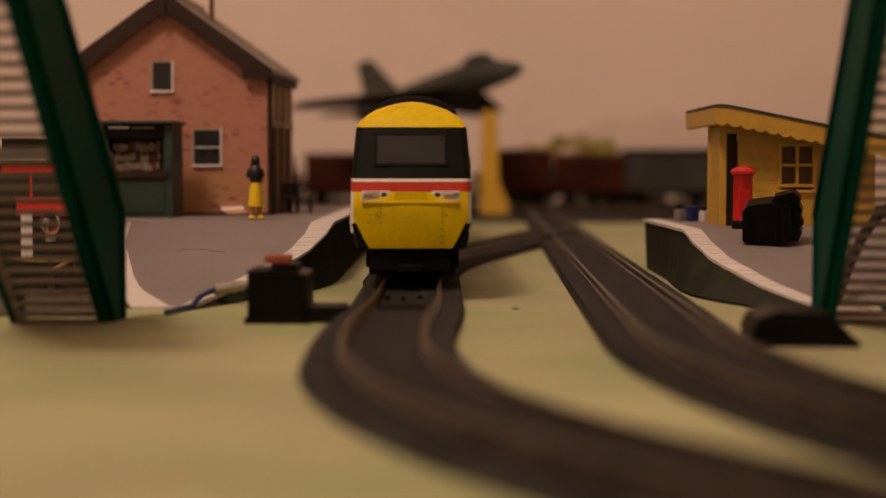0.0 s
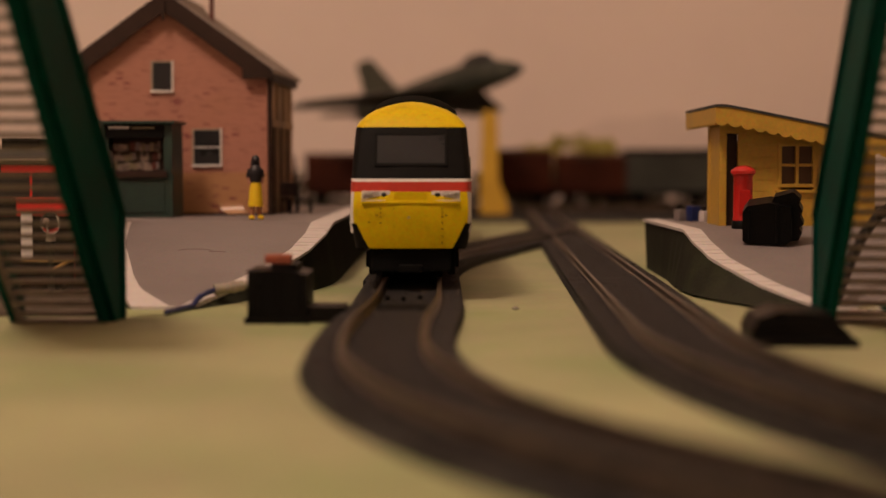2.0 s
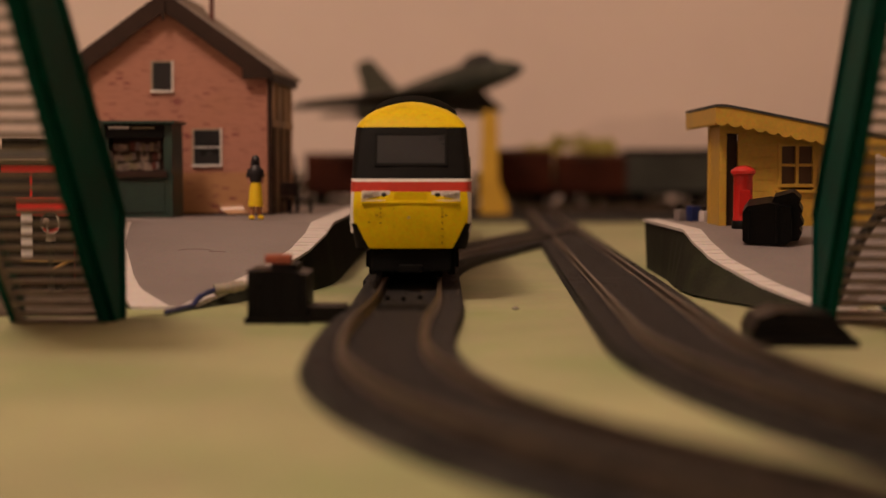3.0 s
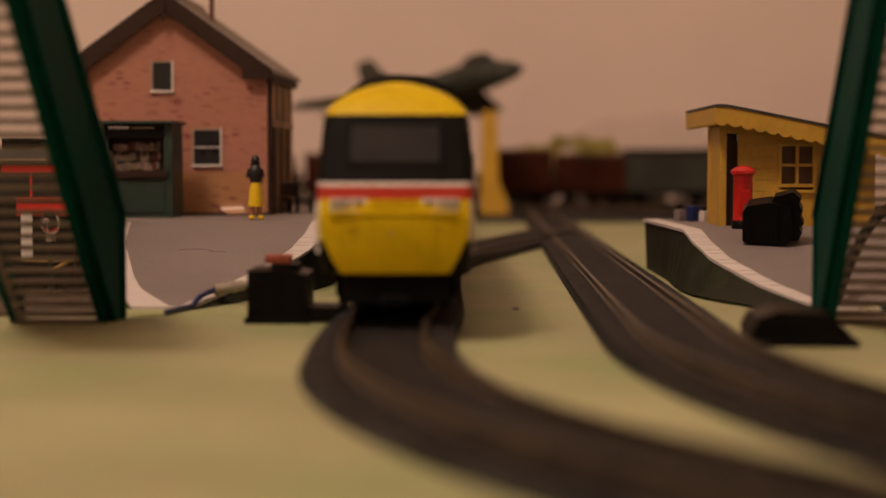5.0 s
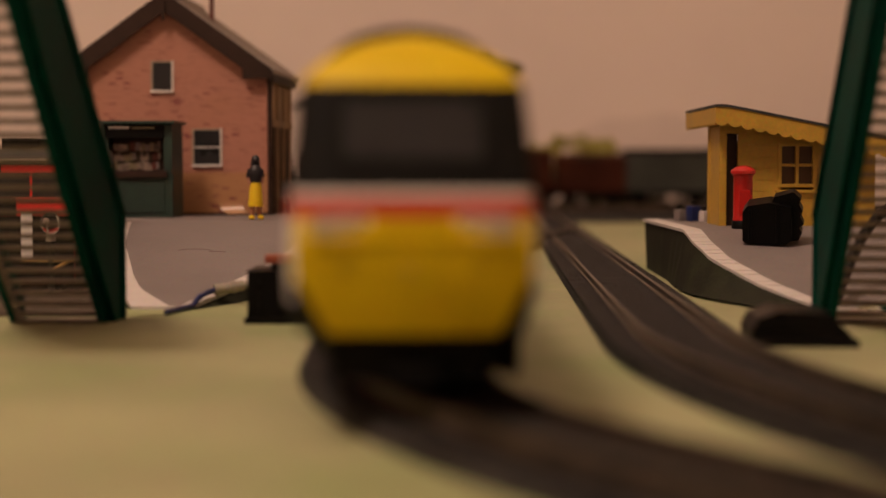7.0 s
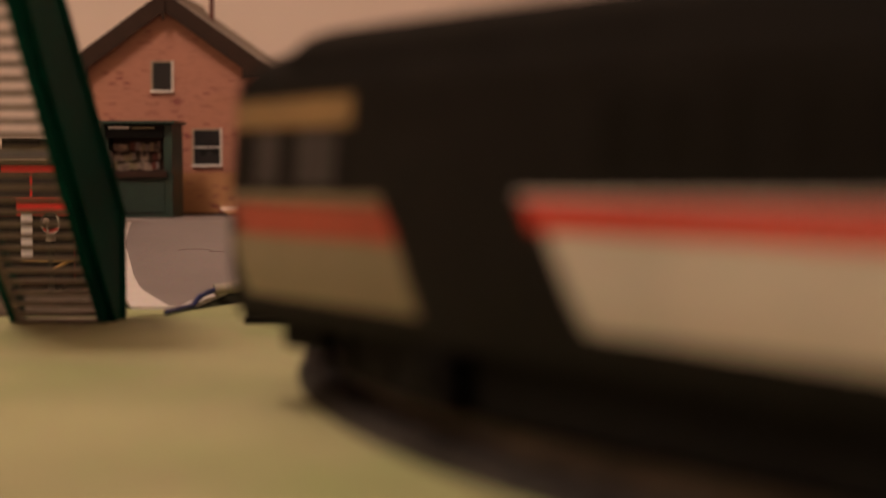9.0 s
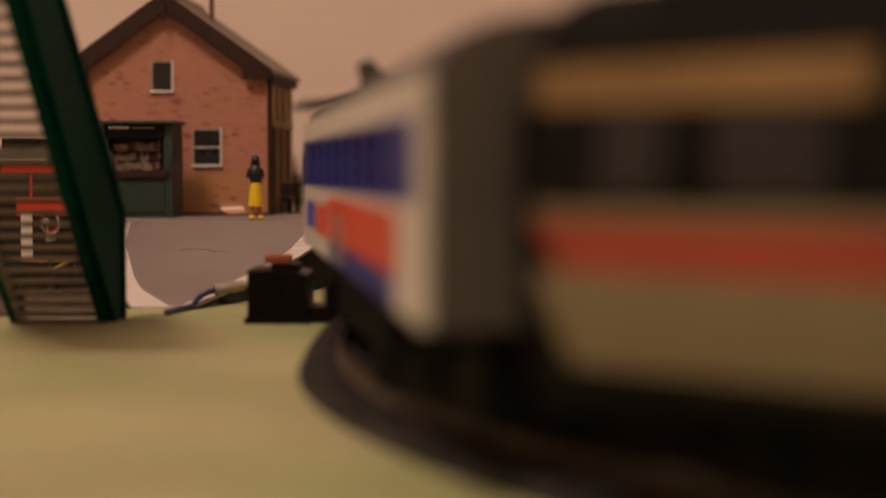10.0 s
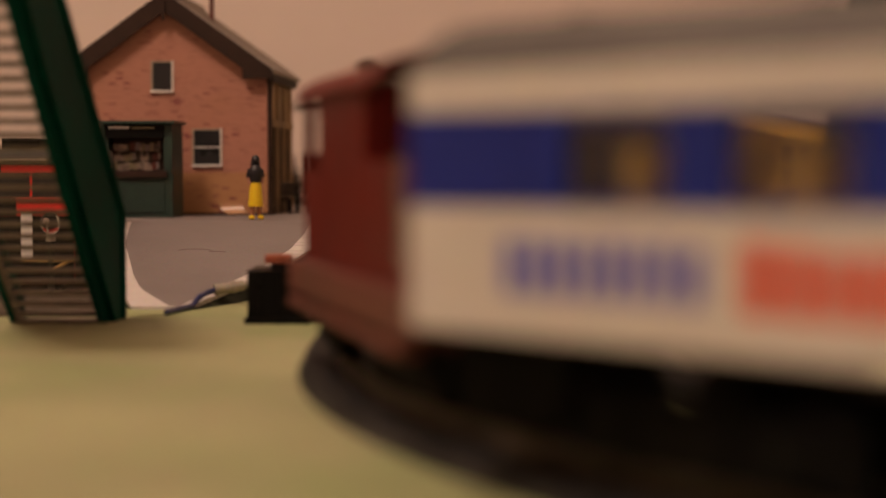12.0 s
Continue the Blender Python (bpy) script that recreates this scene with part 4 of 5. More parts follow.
for i, (x, r, h, mt) in enumerate(((92, 28, 62, M_BUSH), (128, 34, 72, M_BUSH), (158, 30, 66, M_BUSH), (178, 26, 50, M_BUSH2), (240, 34, 44, M_BUSH2), (-70, 30, 52, M_BUSH2), (-120, 26, 44, M_BUSH2), (60, 20, 40, M_BUSH2))):
    shrub(x, 1600 + 12 * (i % 2), r, h, "yellow-green flock bush behind the wagons" if mt is M_BUSH else "dull green flock bush behind the wagons", mt, 40 + i)


# added row of dark clumps that covers the lit board and wall under the wagons
for i in range(11):
    shrub(-210 + i * 52, 1550 + 6 * (i % 3), 32, 36, "low dark green flock row added to darken the gaps under the wagons", M_BUSH2, 70 + i, 0.08)


def jet():
    t = thing("model_aircraft", "dark camouflage model jet aircraft propped nose up", "model aircraft")
    t.matrix_basis = pose(-0.006, 1.38, 0.105, 0, 0, -42) @ pose(0, 0, 0, 0, -11, 0)
    prof = [(-98, 3.0, 0), (-90, 7.0, 0), (-60, 10.5, 0.5), (-10, 13.0, 1.5), (30, 13.5, 2.5), (55, 12.5, 2.5), (75, 9.5, 1), (90, 6, -0.5), (98, 1.8, -1)]
    part("fuselage", rings(B(), [[(x, r * math.cos(a), z + 1.05 * r * math.sin(a)) for a in [2 * math.pi * i / 16 for i in range(16)]] for x, r, z in prof]), M_JET, t, smooth=True)
    for s in (-1, 1):
        part("wing", rings(B(), [[(40, s * 8, -1), (-52, s * 8, -1), (-52, s * 8, 2.2), (20, s * 8, 2.8)], [(-28, s * 124, -6), (-58, s * 124, -6), (-58, s * 124, -4), (-34, s * 124, -3.6)]]), M_JET, t)
        part("tailplane", rings(B(), [[(-66, s * 7, 0), (-98, s * 7, 0), (-98, s * 7, 1.8), (-70, s * 7, 2.2)], [(-90, s * 42, 0.6), (-106, s * 42, 0.6), (-106, s * 42, 1.4), (-92, s * 42, 1.6)]]), M_JET, t)
        part("engine_intake", rings(B(), [[(x, s * 11 + r * math.cos(a), r * 1.1 * math.sin(a)) for a in [2 * math.pi * i / 12 for i in range(12)]] for x, r in ((34, 5.5), (26, 6.8), (-40, 6.5), (-84, 5))]), M_JET, t, smooth=True)
    part("fin", prism(B(), [(-40, 8), (-84, 8), (-90, 47), (-72, 47)], -1, 1, "y"), M_JET, t)
    part("canopy", ball(B(), (50, 0, 13), 9.5, (2.0, 0.75, 1.0), 14), M_GLASSDK, t, smooth=True)


def stand():
    t = thing("display_stand", "yellow plastic post with a sloping foot", "stand", at=(39.5, 1345, 0))
    part("post", prism(B(), [(-8.0, 0), (8, 0), (6.6, 84), (-6.6, 84)], -5, 5, "y"), M_POST, t)
    part("foot", prism(B(), [(7.6, 0), (17, 0), (14.5, 12), (7.2, 30)], -4.6, 4.6, "y"), M_POST, t)
    part("cradle", box(B(), -6, 6, -5, 34, 84, 88, 1), M_POST, t)


jet()
stand()


# ---- the train. Each vehicle: y forward, nose at y=0, z from the rail top, millimetres ----
def bogie(parent, y, wheelbase, wide, label=""):
    """A bogie with its side frames, and two wheelsets that turn under it."""
    b = part("bogie", box(box(B(), -wide, -wide + 2.2, -wheelbase / 2 - 7, wheelbase / 2 + 7, 1.2, 9.2, 0.5), wide - 2.2, wide, -wheelbase / 2 - 7, wheelbase / 2 + 7, 1.2, 9.2, 0.5), M_DARK, parent, label, at=(0, y, 0))
    part("bolster", box(B(), -wide + 2.2, wide - 2.2, -4, 4, 6, 12, 0.4), M_DARK, b)
    for s in (-1, 1):
        for q in (-wheelbase / 2, wheelbase / 2):
            part("axle_box", box(B(), *sorted((s * wide, s * (wide + 1.2))), q - 2.6, q + 2.6, 3.2, 8.2, 0.5), M_DARK, b)
        part("spring", box(B(), *sorted((s * wide, s * (wide + 1))), -5, 5, 4.2, 6.4, 0.3), M_DARK, b)
    sets = []
    for q in (-wheelbase / 2, wheelbase / 2):
        bm = B()
        for s in (-1, 1):
            rod(bm, (s * 7.2, 0, 0), (s * 9.4, 0, 0), 5.4, n=24)
            rod(bm, (s * 6.7, 0, 0), (s * 7.3, 0, 0), 6.1, n=24)
            rod(bm, (s * 9.3, 0, 0), (s * 9.8, 0, 0), 3.4, 1.6, n=12)
        rod(bm, (-wide, 0, 0), (wide, 0, 0), 1.1, n=8)
        for k in range(5):
            a = k * 1.2566
            for s in (-1, 1):
                box(bm, s * 9.2, s * 9.7, 2.6 * math.cos(a) - 0.4, 2.6 * math.cos(a) + 0.4, 2.6 * math.sin(a) - 0.4, 2.6 * math.sin(a) + 0.4)
        w = part("wheelset", bm, M_DARK, b, at=(0, q, 5.4))
        sets.append((w, q))
    return b, y, sets


LOCO_L, COACH_L, VAN_L = 215.0, 225.0, 100.0
# nose skin, level by level: height, half width, half width of the flat front, setback of the front, where the corner ends
NOSE = [(10.3, 17.0, 12.4, -1.8, -11), (13.5, 17.5, 14.2, -1.0, -9), (17.8, 18.1, 16.2, -0.4, -6), (21.0, 18.2, 16.5, -0.15, -5), (24.4, 18.2, 16.4, -0.1, -5),
        (27.2, 18.1, 16.0, -1.0, -6), (30.2, 18.0, 15.8, -1.7, -7), (31.1, 18.0, 15.8, -2.0, -7), (36.0, 17.7, 15.4, -3.8, -9), (41.0, 17.3, 15.0, -5.6, -11),
        (46.6, 16.8, 14.4, -7.8, -13), (48.4, 15.9, 13.2, -9.0, -15), (50.4, 13.9, 11.0, -10.8, -18), (52.2, 11.0, 8.0, -13.2, -21), (53.6, 7.4, 4.8, -15.8, -24), (54.5, 3.6, 2.0, -18.5, -27), (54.8, 0.6, 0.3, -21, -29)]


def skin_half(z):
    return float(np.interp(z, [n[0] for n in NOSE], [n[1] for n in NOSE]))


def skin_front(z):
    return float(np.interp(z, [n[0] for n in NOSE], [n[3] for n in NOSE])) + 0.6


def nose_outline(level):
    z, w, wf, n, c = level
    side = [(w, y) for y in (-LOCO_L, -170, -120, -70, -36)] + [(w, c)]
    for q in (1, 2, 3):
        a = q / 4 * math.pi / 2
        side.append((wf + (w - wf) * math.cos(a) ** 0.9, c + (n - c) * math.sin(a) ** 0.9))
    side += [(wf, n), (wf * 0.55, n + 0.5), (wf * 0.2, n + 0.7)]
    return [(x, y, z) for x, y in side] + [(-x, y, z) for x, y in side[::-1]]


def side_panel(y0, y1, z0, z1, mat, parent, name, s, lean=0.0, proud=0.18):
    """A thin coloured panel on the body side; lean: how much further forward its lower ends lie."""
    rows = []
    for k in range(5):
        u = k / 4
        z = z0 + (z1 - z0) * u
        dy = lean * (1 - u)
        x = skin_half(z)
        rows.append([(s * (x - 0.5), y0 + dy, z), (s * (x + proud), y0 + dy, z), (s * (x + proud), y1 + dy, z), (s * (x - 0.5), y1 + dy, z)])
    return part(name, rings(B(), rows), mat, parent)


def power_car():
    t = thing("power_car", "yellow-nosed black model railway power car with red stripe", "locomotive", "vehicles of the train")
    skins = {}
    grid = [nose_outline(lv) for lv in NOSE]
    n = len(grid[0])

    def region(i, j):
        z = (NOSE[i][0] + NOSE[i + 1][0]) / 2
        fore = 4 <= j <= n - 6
        front = 5 <= j <= n - 7
        if z > 46.6:
            return "cab_dome" if fore else "roof"
        if not front or (z < 17.8 and not 9 <= j <= n - 11):
            return "body"
        if z > 31.1:
            return "windscreen_surround"
        if z > 30.2:
            return "white_band"
        if z > 27.2:
            return "red_band"
        return "nose" if 8 <= j <= n - 10 else "nose_corner" if j < 8 else "far_nose_corner"
    mats = {"cab_dome": M_YELLOW, "roof": M_ROOFDK, "body": M_BLACKPL, "windscreen_surround": M_BLACKPL, "white_band": M_WHITE, "red_band": M_RED, "nose": M_YELLOW, "nose_corner": M_WHITE, "far_nose_corner": M_WHITE}
    for i in range(len(grid) - 1):
        for j in range(n - 1):
            skins.setdefault(region(i, j), []).append((grid[i][j], grid[i][j + 1], grid[i + 1][j + 1], grid[i + 1][j]))
    for key, quads in skins.items():
        bm = B()
        for q in quads:
            bm.faces.new([bm.verts.new(p) for p in q])
        bmesh.ops.remove_doubles(bm, verts=bm.verts, dist=0.001)
        bmesh.ops.recalc_face_normals(bm, faces=bm.faces)
        skins[key] = part(key.replace("far_", ""), bm, mats[key], t, "yellow nose cone with small rivet holes" if key == "nose" else "", smooth=True)
    nose = skins["nose"]
    part("rear_end", prism(B(), [(lv[1], lv[0]) for lv in NOSE] + [(-lv[1], lv[0]) for lv in NOSE[::-1]], -LOCO_L - 0.6, -LOCO_L + 0.01, "y"), M_ROOFDK, t)
    part("gangway", box(B(), -7, 7, -LOCO_L - 2.4, -LOCO_L - 0.6, 12, 46, 0.6), M_DARK, t)
    part("floor", box(B(), -16.6, 16.6, -LOCO_L, -12, 9.6, 10.6), M_DARK, t)
    # windscreen: recessed pane and its raised rim, on the raked face
    k = (-7.8 + 2.0) / (46.6 - 31.1)

    def rake(z):
        return -2.0 + (z - 31.1) * k

    def on_face(bm, x0, x1, z0, z1, lo, hi):
        rows = []
        for z in (z0, z1):
            y = rake(z) + 0.7
            rows.append([(x0, y + lo, z), (x1, y + lo, z), (x1, y + hi, z), (x0, y + hi, z)])
        return rings(bm, rows)
    ws = part("windscreen", on_face(B(), -10.1, 10.1, 35.8, 44.2, -0.2, 0.15), M_GLASSDK, t, "smoked windscreen")
    for x0, x1, z0, z1 in ((-10.9, -10.1, 35.0, 45.0), (10.1, 10.9, 35.0, 45.0), (-10.1, 10.1, 44.2, 45.0), (-10.1, 10.1, 35.0, 35.8)):
        part("rim", on_face(B(), x0, x1, z0, z1, -0.2, 0.3), M_BLACKPL, ws)
    # headlamp clusters and the panel between them
    for s in (-1, 1):
        lampbox = part("headlamp", box(B(), *sorted((s * 6.2, s * 14.6)), -2.4, -0.15, 24.9, 27.5, 0.2), M_WHITE, t, "clear headlamp cluster")
        part("lens", box(B(), *sorted((s * 9.6, s * 14.2)), -0.5, 0.25, 25.1, 27.3, 0.3), M_LENS, lampbox)
        # bright steel beads added for the glints at the lens's outer end
        part("reflector_glint", ball(B(), (s * 12.2, -0.5, 26.1), 1.1, (1.5, 0.5, 0.95)), M_STEEL, lampbox, smooth=True)
        part("reflector_glint", ball(B(), (s * 13.7, -0.1, 26.2), 0.55, (1.2, 0.6, 1.4)), M_STEEL, lampbox, smooth=True)
        part("rim", box(B(), *sorted((s * 6.0, s * 14.8)), -1.0, 0.35, 24.5, 24.8, 0.1), M_CREAM, lampbox)
        part("marker", ball(B(), (s * 8.0, -0.3, 26.2), 0.85, (1.1, 0.5, 1)), M_GLASSDK, lampbox, smooth=True)
    part("nose_hatch", box(B(), -5.0, 5.0, -1.2, 0.45, 24.8, 27.2, 0.2), M_YELLOW, t)
    part("nose_ledge", box(B(), -14.6, 14.6, -1.5, 0.9, 23.6, 24.35, 0.3), M_YELLOW, nose)
    for x, zs in ((-9.4, (22.2, 21.0, 19.8, 18.0, 16.2, 13.8, 12.0)), (9.0, (22.2, 21.0, 19.8, 18.0)), (-4.0, (22.2,)), (0.6, (22.2,)), (5.0, (22.2,)), (-10.6, (20.2,)), (10.2, (20.4,)), (12.4, (18.2,))):
        for z in zs:
            part("rivet_hole", rod(B(), (x, skin_front(z) - 0.8, z), (x, skin_front(z) + 0.04, z), 0.24, n=8), M_BROWN, nose)
    part("coupling_eye", rod(B(), (0.6, skin_front(19.6) - 0.5, 19.6), (0.6, skin_front(19.6) + 0.4, 19.6), 0.35, n=10), M_LUG, nose)
    part("buffer_beam", box(B(), -12, 12, -14, -3.0, 3.2, 10.4, 0.8), M_DARK, t)
    part("rear_valance", box(B(), -10, 10, -LOCO_L + 2, -LOCO_L + 16, 4.2, 9.7, 0.8), M_DARK, t)
    part("coupling", box(B(), -3.5, 3.5, -6, 1.5, 3.2, 5.4, 0.5), M_DARK, t)
    # side livery
    L = -LOCO_L
    for s in (-1, 1):
        # rear end: duller, darker colours than further forward, the white stripe in tan
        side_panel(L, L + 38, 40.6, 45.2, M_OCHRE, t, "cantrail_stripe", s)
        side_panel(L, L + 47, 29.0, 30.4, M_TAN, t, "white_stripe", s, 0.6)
        side_panel(L, L + 48, 23.7, 28.7, M_DULLRED, t, "red_stripe", s, 4)
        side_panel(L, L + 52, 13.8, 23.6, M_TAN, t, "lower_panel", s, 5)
        side_panel(L + 80, -9, 30.6, 31.1, M_WHITE, t, "white_stripe", s, 0.4)
        side_panel(L + 81, -9, 26.7, 30.5, M_RED, t, "red_stripe", s, 2.4)
        side_panel(L + 86, -10, 15.0, 26.6, M_BUFF, t, "lower_panel", s, 8)
        side_panel(L + 8, L + 16, 31.6, 40.0, M_GLASSDK, t, "window", s)
        side_panel(L + 22, L + 34, 31.6, 40.0, M_GLASSDK, t, "window", s)
        side_panel(-34, -24, 33.0, 43.0, M_GLASSDK, t, "window", s)
        side_panel(-50, -39, 12.0, 44.0, M_BLACKPL, t, "cab_door", s, proud=0.3)
        part("handrail", rod(rod(B(), (s * 18.6, -37.6, 16), (s * 18.2, -37.6, 38), 0.3, n=6), (s * 18.6, -51.4, 16), (s * 18.2, -51.4, 38), 0.3, n=6), M_LUG, t)
        for q in range(6):
            y = -120 + q * 10
            side_panel(y, y + 7, 34.0, 42.5, M_ROOFDK, t, "louvre_panel", s)
        part("skirt_box", box(B(), *sorted((s * 9, s * 15)), -148, -69, 0.8, 9.8, 0.8), M_DARK, t)
    for y in (-60, -95, -150, -185):
        part("roof_fan", lathe(B(), [(6.0, 53.6), (6.2, 54.6), (5.6, 54.9), (0.4, 55.0)], 20, (0, y, 0)), M_ROOFDK, t, smooth=True)
    arc = [math.pi * i / 10 for i in range(11)]
    part("roof_ridge", rings(B(), [[(14.5 * k * math.cos(a), y, 50.0 + (h - 50.0) * math.sin(a)) for a in arc] for y, h, k in ((-LOCO_L + 12, 57.4, 1), (-40, 57.6, 1), (-31, 57.2, 0.96), (-28, 55.6, 0.85))]), M_ROOFDK, t, smooth=True)
    part("horn_cover", box(B(), -6, 6, -40, -33, 53.6, 55.2, 0.6), M_ROOFDK, t)
    return t, [bogie(t, -45, 34, 13.4), bogie(t, -172, 34, 13.4)], LOCO_L


def passenger_coach():
    t = thing("passenger_coach", "cream coach with blue window band and red panels", "coach", "vehicles of the train")
    L, hw = COACH_L, 17.4
    y = lambda l: -L + l  # l runs from the rear end
    part("floor", box(B(), -hw + 1, hw - 1, -L + 1, -1, 14.6, 16.0), M_DARK, t)
    arcs = [math.pi * i / 14 for i in range(15)]
    roof = [((hw - 0.9) * math.cos(a), 46.2 + 6.4 * math.sin(a)) for a in arcs]
    part("roof", rings(B(), [[(x * 0.97, yy, z) for x, z in roof] + [(-x * 0.9, yy, z - 1.2) for x, z in roof] for yy in (-L + 0.5, -0.5)]), M_GREYROOF, t, "grey ribbed roof", smooth=True)
    for k in range(7):
        yy = -L + 14 + k * (L - 28) / 6
        part("roof_vent", box(B(), -3, 3, yy - 2, yy + 2, 52.0, 52.9, 0.3), M_GREYROOF, t)
    wins = [(24 + 21 * k, 37.5 + 21 * k) for k in range(8)]
    for s in (-1, 1):
        a, b = sorted((s * hw, s * (hw - 1.2)))
        part("cantrail", box(B(), *sorted((s * hw, s * (hw - 1.2))), y(0), y(L), 40.6, 45.6, 0.5), M_CREAM, t)
        part("lower_side", box(B(), a, b, y(0), y(L), 15.2, 30.0, 0.4), M_CREAM, t)
        edges = [3.0] + [v for w in wins for v in w] + [L - 8]
        for q in range(0, len(edges), 2):
            part("window_pillar", box(B(), a, b, y(edges[q]), y(edges[q + 1]), 30.0, 40.6), M_BLUE, t)
        part("corner_pillar", box(B(), a, b, y(0), y(3.0), 30.0, 40.6), M_BLUE, t)
        part("corner_pillar", box(B(), a, b, y(L - 8), y(L), 30.0, 40.6), M_CREAM, t)
        for w0, w1 in wins:
            g = part("window", box(B(), *sorted((s * (hw - 0.9), s * (hw - 0.6))), y(w0), y(w1), 30.0, 40.6), M_GLASS, t, "clear glazed coach window")
            g.visible_shadow = False
            part("frame", box(box(B(), *sorted((s * (hw - 0.3), s * (hw + 0.12))), y(w0), y(w1), 30.0, 31.0), *sorted((s * (hw - 0.3), s * (hw + 0.12))), y(w0), y(w1), 39.8, 40.6), M_BLUE, g)
        part("door_panel", box(B(), *sorted((s * hw, s * (hw + 0.15))), y(8), y(17), 30.6, 40.0), M_BLUE, t)

        def decal(name, l0, l1, z0, z1, mat, p=0.14):
            part(name, box(B(), *sorted((s * (hw - 0.1), s * (hw + p))), y(l0), y(l1), z0, z1), mat, t)
        # unreadable lettering as plain bars
        rnd = random.Random(11)
        l = 15.0
        while l < 41:
            wd = rnd.uniform(1.9, 2.6)
            decal("lettering_bar", l, l + wd, 20.2, 26.4 + rnd.uniform(-0.4, 0.4), M_LETTER)
            l += wd + 1.3
        l = 46.5
        while l < 76:
            wd = rnd.uniform(2.6, 3.8)
            decal("lettering_bar", l, l + wd, 19.6, 26.6 + rnd.uniform(-0.5, 0.4), M_ORANGE)
            l += wd + 0.9
        decal("red_panel", 82, 199, 19.8, 28.6, M_ORANGE)
        decal("blue_sill", 84, 196, 15.4, 19.7, M_BLUE)
        part("badge", prism(B(), [(y(99) + 0, 16), (y(116), 16), (y(114), 25.5), (y(103), 25.5)], *sorted((s * (hw + 0.15), s * (hw + 0.3))), "x"), M_PLATFORM, t, "plain pale grey badge")
        part("battery_box", box(B(), *sorted((s * 8, s * 14)), -162, -64, 3.2, 14.6, 0.6), M_DARK, t)
    for yy, nm in ((-L, "end_wall"), (-1.2, "end_wall")):
        part(nm, prism(B(), [(-hw + 1.2, 15.2), (hw - 1.2, 15.2), (hw - 1.2, 46)] + [((hw - 2.4) * math.cos(a), 46 + 5.6 * math.sin(a)) for a in arcs[1:-1]] + [(-hw + 1.2, 46)], yy, yy + 1.2, "y"), M_GREYROOF, t)
    part("gangway", box(B(), -6, 6, 0, 2.0, 16, 42, 0.5), M_DARK, t)
    part("gangway", box(B(), -6, 6, -L - 2.4, -L, 16, 42, 0.5), M_DARK, t)
    # tan seats inside
    for k in range(16):
        yy = -L + 24 + k * 10.4
        for s in (-1, 1):
            part("seat", box(box(B(), *sorted((s * 3, s * 13.6)), yy, yy + 6, 16, 24, 0.6), *sorted((s * 3, s * 13.6)), yy + 5, yy + 7.2, 22, 37, 0.6), M_SEAT, t)
    for a, b in ((-18, -1.5), (-L + 1.5, -L + 18)):
        part("draw_gear", box(B(), -10, 10, a, b, 3.4, 14.8, 0.6), M_DARK, t)
    part("coupling", box(B(), -2.5, 2.5, 0, 5, 4, 6.5, 0.4), M_DARK, t)
    return t, [bogie(t, -38, 28, 12.6), bogie(t, -184, 28, 12.6)], COACH_L


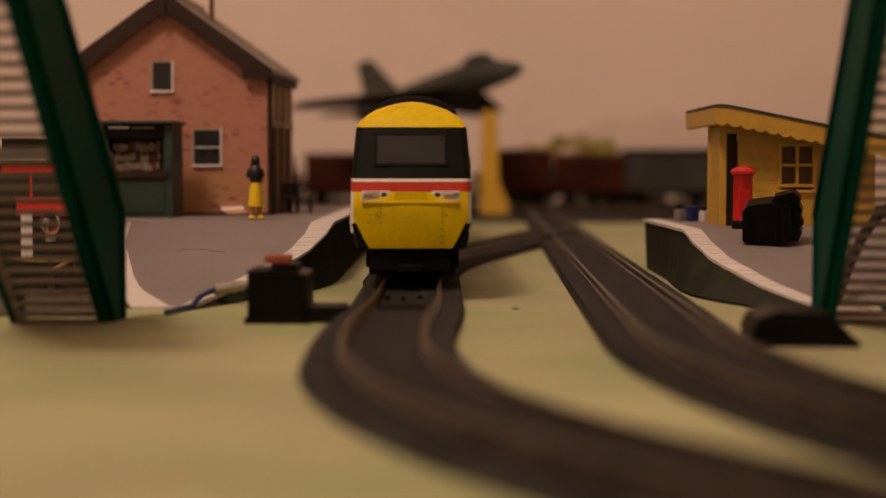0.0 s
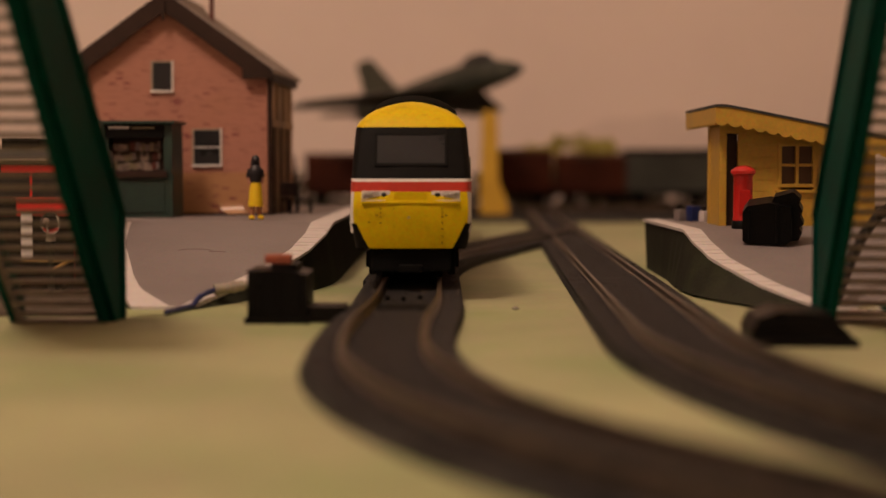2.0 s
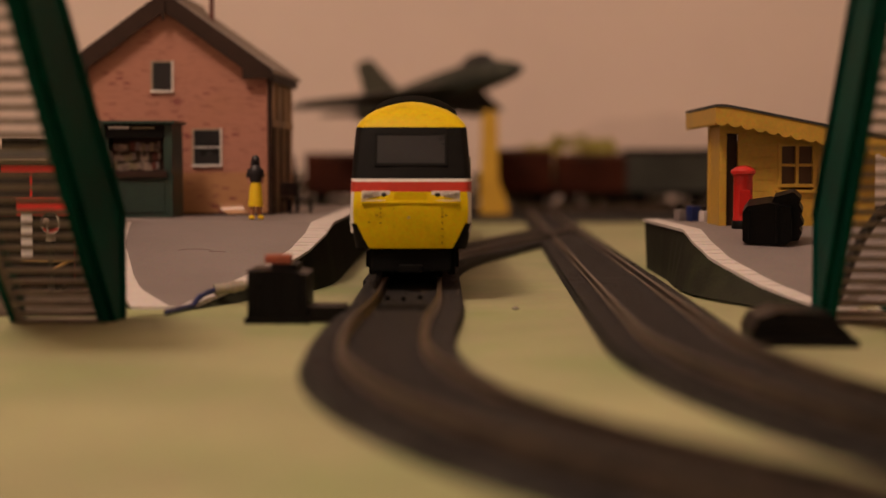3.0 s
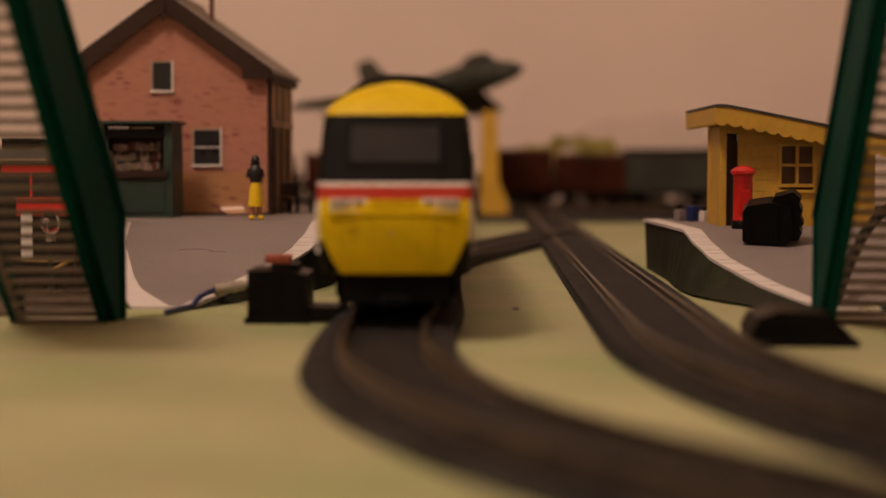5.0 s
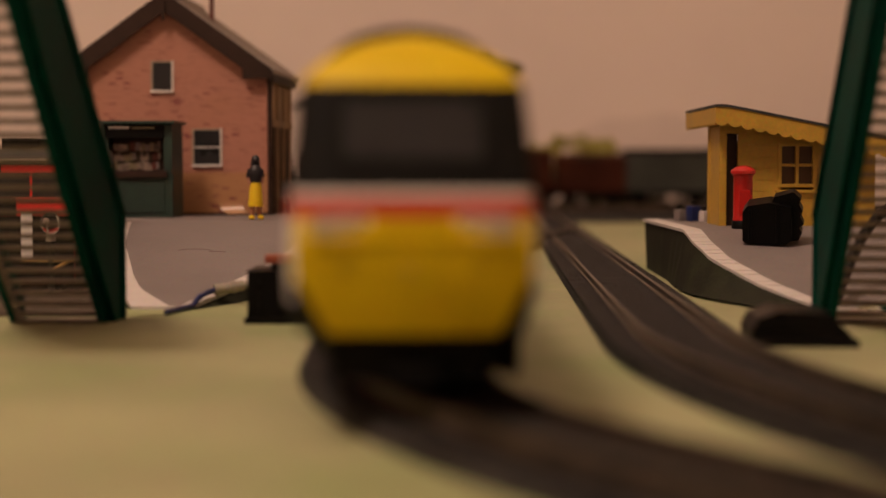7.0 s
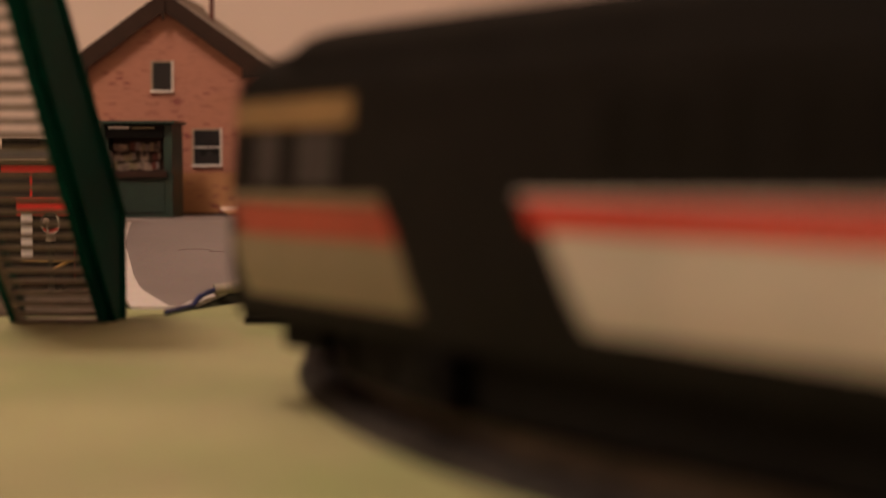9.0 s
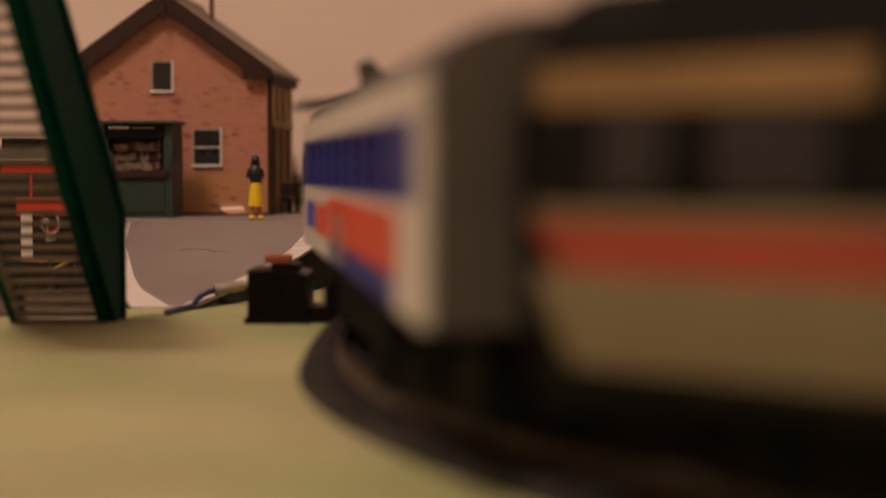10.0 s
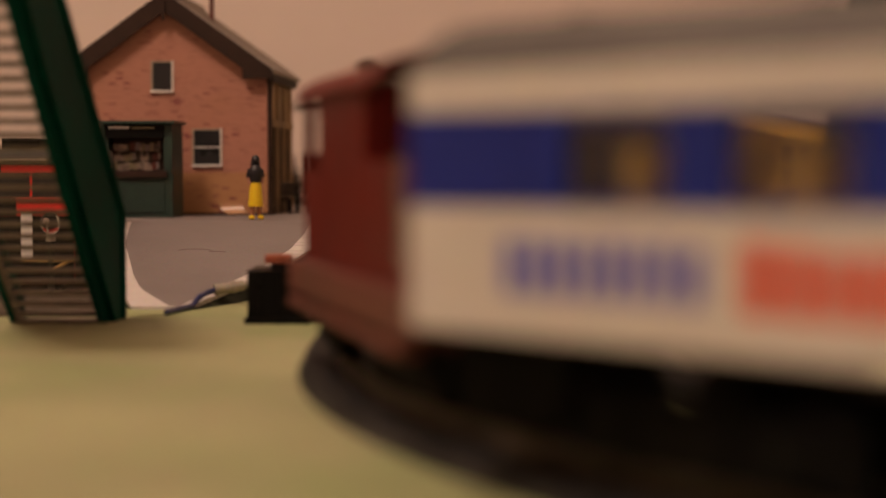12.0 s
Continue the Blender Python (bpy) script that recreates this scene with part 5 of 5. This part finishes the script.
def brake_van():
    t = thing("brake_van", "dark maroon brake van with open verandas", "brake van", "vehicles of the train")
    L, hw = VAN_L, 12.4
    part("chassis", box(B(), -15.6, 15.6, -L, 0, 11, 17, 0.6), M_BROWNRED, t)
    for s in (-1, 1):
        part("footboard", box(B(), *sorted((s * 12.5, s * 16.4)), -L + 4, -4, 8.4, 10.0, 0.3), M_BROWNRED, t)
        for yy in (-12, -L / 2, -L + 12):
            part("footboard_bracket", box(B(), *sorted((s * 14, s * 15.2)), yy - 1, yy + 1, 9.6, 11.2, 0.1), M_BROWNRED, t)
        for k in range(11):
            y0 = -L + 16 + k * (L - 60) / 11
            part("side_plank", box(B(), *sorted((s * hw, s * (hw - 1.2))), y0 + 0.08, y0 + (L - 60) / 11 - 0.08, 17, 48, 0.15), M_MAROON, t)
        part("veranda_side", box(B(), *sorted((s * hw, s * (hw - 1.2))), -44, -1, 17, 35.5, 0.3), M_MAROON, t)
        part("veranda_side", box(B(), *sorted((s * hw, s * (hw - 1.2))), -L + 1, -L + 16, 17, 33.5, 0.3), M_MAROON, t)
        for yy in (-L + 1,):
            part("veranda_post", box(B(), *sorted((s * hw, s * (hw - 1.6))), yy, yy + 1.6, 33.5, 48, 0.2), M_MAROON, t)
        part("handrail", rod(B(), (s * (hw + 0.8), -16, 20), (s * (hw + 0.8), -16, 36), 0.35, n=6), M_LUG, t)
    for yy in (-45, -L + 15):
        part("cabin_end", box(B(), -hw + 1.2, hw - 1.2, yy, yy + 1.2, 17, 48), M_MAROON, t)
    for yy in (-2, -L + 1):
        part("veranda_end", box(B(), -hw + 1.2, hw - 1.2, yy, yy + 1.0, 17, 31), M_MAROON, t)
    arcs = [math.pi * i / 12 for i in range(13)]
    part("roof", rings(B(), [[((hw + 1.4) * math.cos(a), yy, 47.6 + 5.2 * math.sin(a)) for a in arcs] + [(-(hw + 0.6) * math.cos(a), yy, 46.6 + 5.2 * math.sin(a)) for a in arcs] for yy in (-L - 0.5, -33)]), M_MAROON, t, smooth=True)
    part("brake_wheel", rings(B(), [[((4.2 + 0.6 * math.cos(b)) * math.cos(a) + 6.5, -14 + 0.6 * math.sin(b), 41 + (4.2 + 0.6 * math.cos(b)) * math.sin(a)) for b in [1.2566 * q for q in range(5)]] for a in [0.3142 * q for q in range(21)]], caps=False), M_LUG, t, smooth=True)
    part("brake_column", rod(B(), (6.5, -14.6, 17), (6.5, -14.6, 41), 0.9, n=10), M_LUG, t, smooth=True)
    for s in (-1, 1):
        part("buffer", rod(rod(B(), (s * 11, 0, 13.6), (s * 11, 4, 13.6), 1.4), (s * 11, 4, 13.6), (s * 11, 5, 13.6), 2.8), M_BROWNRED, t)
    part("coupling", box(B(), -2.5, 2.5, 0, 5, 4, 6.5, 0.4), M_DARK, t)
    part("lamp", box(B(), -14.8, -12.6, -5, -3, 24, 27, 0.3), M_LUG, t)
    return t, [bogie(t, -22, 18, 11.4), bogie(t, -78, 18, 11.4)], VAN_L


TRAIN = [power_car(), passenger_coach(), brake_van()]
GAPS = (4.0, 7.0, 0.0)

# nose of the train along the main line: seconds, metres
RUN = [(0, 0.979), (3.15, 0.979), (3.5, 0.990), (5.0, 1.092), (6.0, 1.158), (7.0, 1.224), (8.0, 1.300), (9.0, 1.387), (9.5, 1.438), (10.0, 1.485), (10.5, 1.543), (11.0, 1.597), (11.5, 1.645), (12.0, 1.690)]


def run(t):
    ts = [r[0] for r in RUN]
    ss = [r[1] for r in RUN]
    i = max(0, min(len(RUN) - 2, int(np.searchsorted(ts, t, side="right")) - 1))

    def slope(k):
        if k <= 1:
            return 0.0
        if k >= len(RUN) - 1:
            return (ss[-1] - ss[-2]) / (ts[-1] - ts[-2])
        return (ss[k + 1] - ss[k - 1]) / (ts[k + 1] - ts[k - 1])
    h = ts[i + 1] - ts[i]
    u = (t - ts[i]) / h
    a, b = slope(i) * h, slope(i + 1) * h
    if i == 0:
        return ss[0]
    return (2 * u ** 3 - 3 * u ** 2 + 1) * ss[i] + (u ** 3 - 2 * u ** 2 + u) * a + (-2 * u ** 3 + 3 * u ** 2) * ss[i + 1] + (u ** 3 - u ** 2) * b


def motions():
    times = [0.0, 3.1] + [3.1 + k / 15 for k in range(1, 134)]
    times = [t for t in times if t < 11.97] + [12.0]
    back = 0.0
    for (t_ob, bogies, length), gap in zip(TRAIN, GAPS):
        rows, turns = [], [[] for _ in bogies]
        rolls = []
        for t in times:
            s = run(t) - back
            p = [MAIN_LINE.at(s + b[1] * MM) for b in bogies]
            d = (p[0] - p[1]).normalized()
            h = math.atan2(d.x, -d.y)
            o = p[0] - d * (bogies[0][1] * MM)
            rows.append((t, pose(o.x, o.y, RAIL_TOP * MM, 0, 0, math.degrees(h) + 180)))
            for q, b in enumerate(bogies):
                turns[q].append((t, pose(0, b[1] * MM, 0, 0, 0, math.degrees(MAIN_LINE.heading(s + b[1] * MM) - h))))
            rolls.append((t, math.degrees((run(t) - 0.979) / 0.0054)))
        walk(t_ob, rows)
        for q, (ob, y, sets) in enumerate(bogies):
            walk(ob, turns[q])
            for w, wy in sets:
                walk(w, [(t, pose(0, wy * MM, 0.0054, -a, 0, 0)) for t, a in rolls])
        back += (length + gap) * MM


motions()
